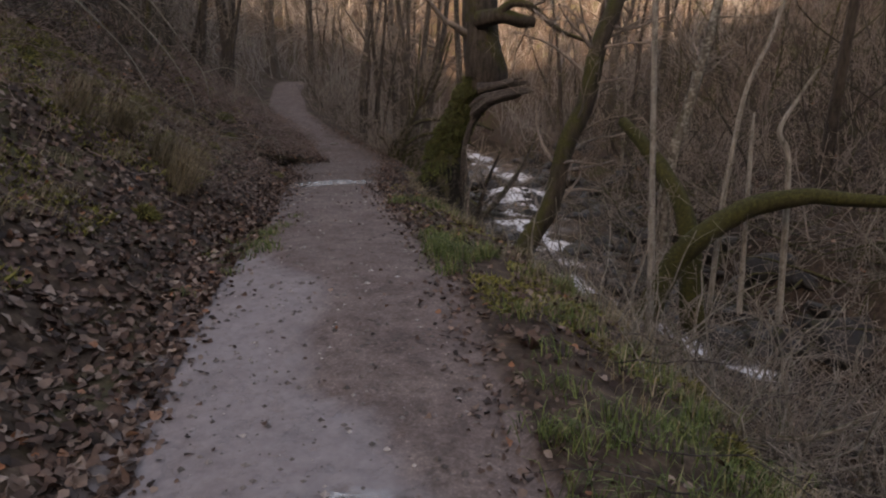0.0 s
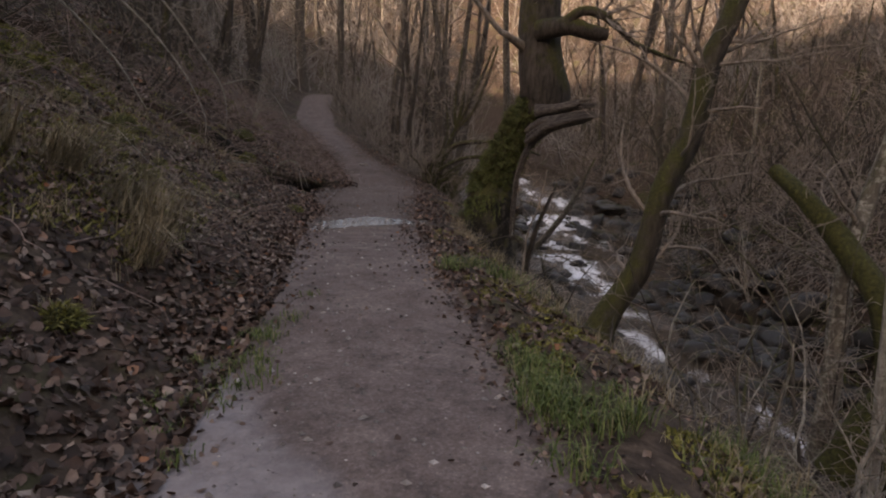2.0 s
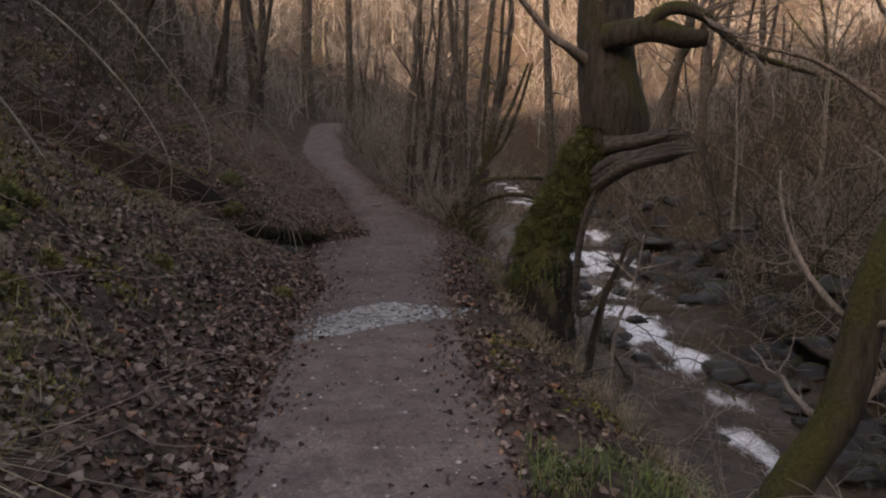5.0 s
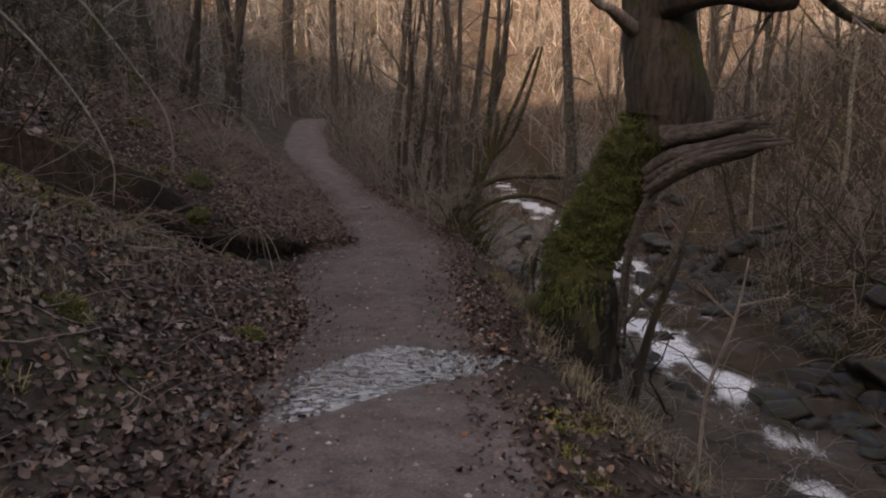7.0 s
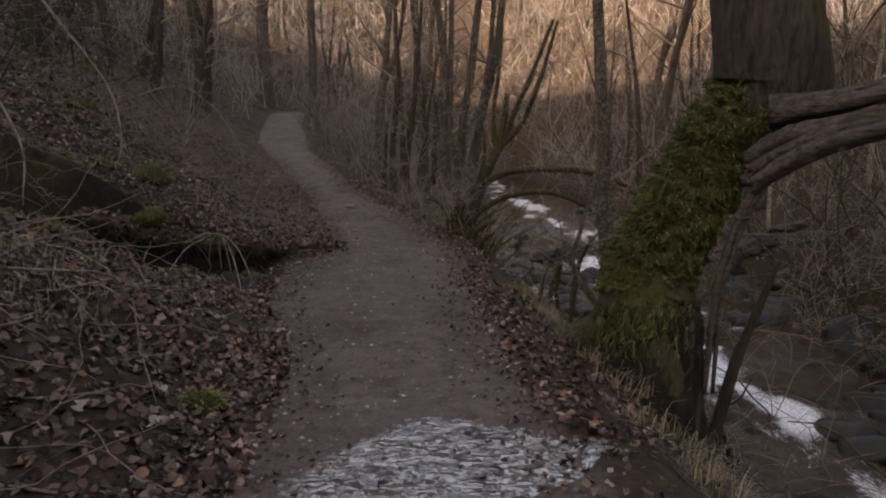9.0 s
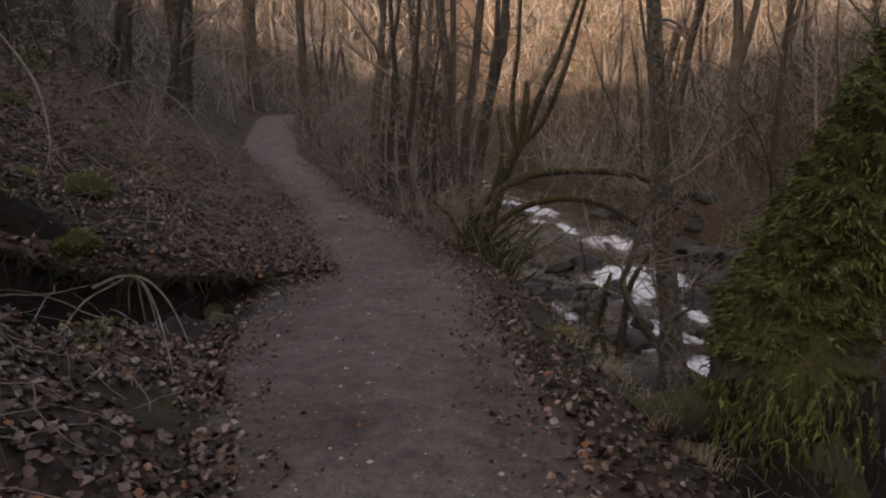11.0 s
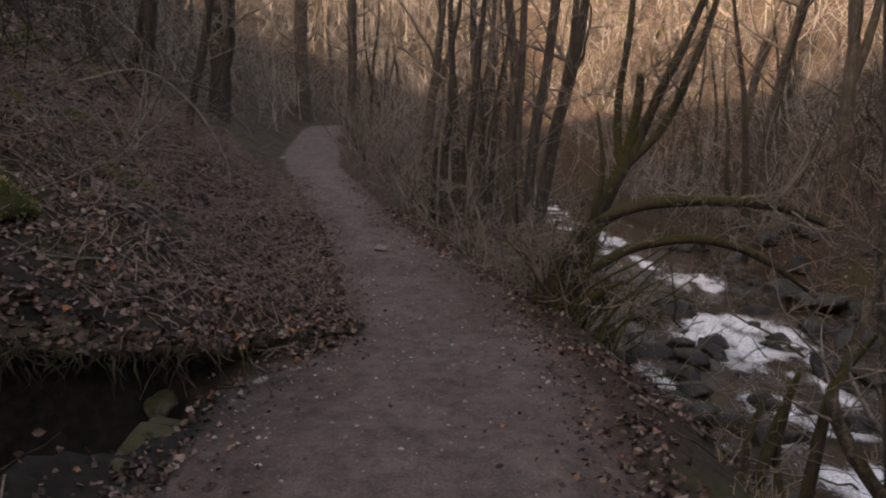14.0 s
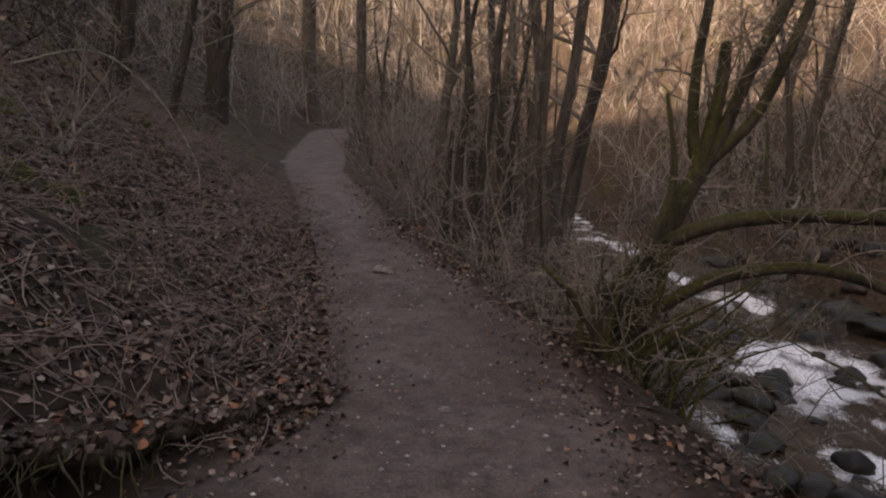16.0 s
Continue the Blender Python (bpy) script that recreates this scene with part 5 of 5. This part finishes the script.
tangle("fallen_twigs", "fallen twigs on the leafy bank", 500, on_left(-0.5, 24, 0.1, 5), 703, 0.45, 0.005, DEAD_WOOD, 0.1, "twigs")
tangle("fallen_twigs", "bare twigs and stems on the stream bank", 480, on_right(1, 27, 0.3, 3.4), 704, 0.9, 0.006, DEAD_WOOD, 0.35, "twigs")
tangle("driftwood", "dark sodden branches lying across the stream's rocks", 300, on_right(6, 32, 3.6, 9.5), 705, 2.2, 0.026, MOSSY_BARK, 0.35, "branches")
tangle("stream_tangle", "bare twiggy tangle hanging over the stream and far bank", 1500, on_right(3, 32, 2.4, 10), 707, 1.6, 0.008, TWIG, 0.9, "twigs")
tangle("pale_whips", "pale bare shoots leaning out over the bank", 60, on_left(5, 22, 1.2, 6), 706, 2.0, 0.007, PALE_BARK, 0.6, "branches")


# ---- roots over the gully ----
r = np.random.default_rng(812)
for k in range(18):
    x = -3.9 - 2.6 * r.random()
    h = Heap()
    n = 0.25 + 0.5 * r.random()
    z = 0.7 + 0.2 * max(0, -x - 4.5)
    p = wander(r, (x, 17.85 - 0.1 * r.random(), z), (r.normal(0, 0.5), -0.5, -0.5), n, 7, 0.16, -0.12)
    tube(h, p, np.linspace(0.006, 0.002, len(p)), 5)
    tagged(h.make("root", PALE_BARK if k % 9 == 0 else DARK_BARK), "thin bare root hanging over the gully", "root", "roots over the gully")


# ---- the overhanging turf above the gully ----
def turf():
    us, vs = np.linspace(0, 1, 60), np.linspace(0, 1, 9)
    uu, vv = np.meshgrid(us, vs)
    x = -3.5 - 3.0 * uu
    edge = np.interp(-x, (3.5, 3.85, 4.3, 4.8, 5.35, 5.8, 6.5), (19.3, 18.9, 18.0, 17.3, 16.95, 16.8, 16.6)) + 0.14 * field(x, x * 0, 0.5, 3, 91)
    back = edge + 0.35 + 0.4 * uu
    y = back + (edge - back) * vv
    brow = np.interp(-x, (3.5, 3.85, 4.3, 4.8, 5.35, 5.8, 6.5), (0.44, 0.5, 0.6, 0.74, 0.86, 1.0, 1.3))
    rear = np.maximum(land(x, back) + 0.04, brow)
    z = rear + (brow - rear) * vv ** 1.5 + 0.06 * field(x, y, 0.2, 3, 93)
    thick = 0.1 + 0.08 * field(x, y, 0.3, 2, 95)
    top, low = np.stack([x, y, z], -1).reshape(-1, 3), np.stack([x, y + 0.06, z - thick], -1).reshape(-1, 3)
    idx = np.arange(uu.size).reshape(uu.shape)
    quads = np.stack([idx[:-1, :-1], idx[1:, :-1], idx[1:, 1:], idx[:-1, 1:]], -1).reshape(-1, 4)
    n = uu.size
    rim = np.concatenate([idx[0], idx[1:, -1], idx[-1, -2::-1], idx[-2:0:-1, 0]])
    nxt = np.roll(rim, -1)
    sides = np.stack([rim, nxt, nxt + n, rim + n], -1)
    ob = mesh_object("bank_lip", np.concatenate([top, low]), np.concatenate([quads, quads[:, ::-1] + n, sides]), GROUND)
    for key in ("path", "wet", "sky_sheen", "mud_shade", "green", "darkened"):
        set_mask(ob, key, np.zeros(2 * n))
    r = np.random.default_rng(97)
    at = top[r.integers(0, n, 1600)] + r.normal(0, 0.03, (1600, 3)) * (1, 1, 0)
    leaves("leaf_litter", "brown fallen leaves on the overhanging turf", at[:, 0], at[:, 1], 0.062, 98, 0.012, at[:, 2])
    return tagged(ob, "overhanging leafy turf above the dark gully", "bank", kind="structure")


turf()
fringe = Heap()
r = np.random.default_rng(815)
for _ in range(420):
    x = -3.8 - 2.7 * r.random()
    y = float(np.interp(-x, (3.5, 3.85, 4.3, 4.8, 5.35, 5.8, 6.5), (19.3, 18.9, 18.0, 17.3, 16.95, 16.8, 16.6)))
    z = float(np.interp(-x, (3.5, 3.85, 4.3, 4.8, 5.35, 5.8, 6.5), (0.44, 0.5, 0.6, 0.74, 0.86, 1.0, 1.3)))
    p = wander(r, (x, y + r.normal(0, 0.07), z + r.normal(0, 0.04)), (r.normal(0, 0.5), r.normal(-0.3, 0.5), -0.5), 0.08 + 0.26 * r.random() ** 2, 5, 0.3, -0.2)
    tube(fringe, p, np.linspace(0.004 + 0.004 * r.random(), 0.0015, len(p)), 4)
tagged(fringe.make("root_fringe", DARK_BARK), "fine dark roots hanging from the turf's edge", "roots", kind="stuff")

for k, (dx, dy, dz) in enumerate(((0.25, -0.15, -0.57), (0.3, 0.05, -0.52), (-0.35, -0.25, -0.3), (0.08, 0.1, -0.42), (-0.05, 0.2, -0.36), (-0.2, 0.3, -0.3))):
    h = Heap()
    x, y, z = -3.84, 14.58, 1.22
    limb(h, [(x - 0.42, y + 0.3, z - 0.12, 0.009), (x - 0.15, y + 0.12, z - 0.02, 0.008), (x + 0.2 * dx, y + 0.2 * dy, z - 0.02, 0.007), (x + 0.65 * dx, y + 0.6 * dy, z + 0.38 * dz, 0.006), (x + dx, y + dy, z + dz, 0.0035)], 6, 6, 0.3, 900 + k)
    tagged(h.make("root", PALE_BARK if k < 3 else TWIG), "pale bare stem arching down over the gully", "root", "roots over the gully")


# ---- long pale boughs leaning out of the bank ----
for k, rows in enumerate(([(-8.6, 17.3, 5.8, 0.03), (-7.7, 17.8, 4.7, 0.024), (-7.1, 18.2, 3.7, 0.019), (-6.65, 18.4, 2.9, 0.014), (-6.5, 18.35, 2.2, 0.009), (-6.55, 18.2, 1.7, 0.005)],
                          [(-7.4, 13.6, 4.6, 0.026), (-6.6, 14.0, 3.9, 0.02), (-5.9, 14.3, 3.0, 0.015), (-5.5, 14.5, 2.1, 0.01), (-5.45, 14.4, 1.5, 0.005)],
                          [(-6.3, 9.3, 4.2, 0.024), (-5.6, 9.9, 3.5, 0.019), (-5.0, 10.4, 2.7, 0.014), (-4.7, 10.7, 2.0, 0.008)],
                          [(-8.2, 22.6, 3.2, 0.02), (-7.4, 22.9, 3.4, 0.018), (-6.7, 23.0, 2.9, 0.014), (-6.3, 23.2, 2.1, 0.009), (-6.2, 23.1, 1.6, 0.005)])):
    ob = tagged(new("branch"), "long pale bare branch drooping over the leafy bank", "branch", "drooping branches")
    h, t = Heap(), Heap()
    limb(h, rows, 8, 7, 0.25, 950 + k)
    q = spline(rows, 5)
    branch_out(t, np.random.default_rng(960 + k), q[:, :3], q[:, 3], 9, 1, 0.8, 0.2, -0.05, 0.1, 0.5)
    h.make("bough", PALE_BARK, ob)
    tagged(t.make("twig_spray", BRAMBLE, ob), kind="stuff")
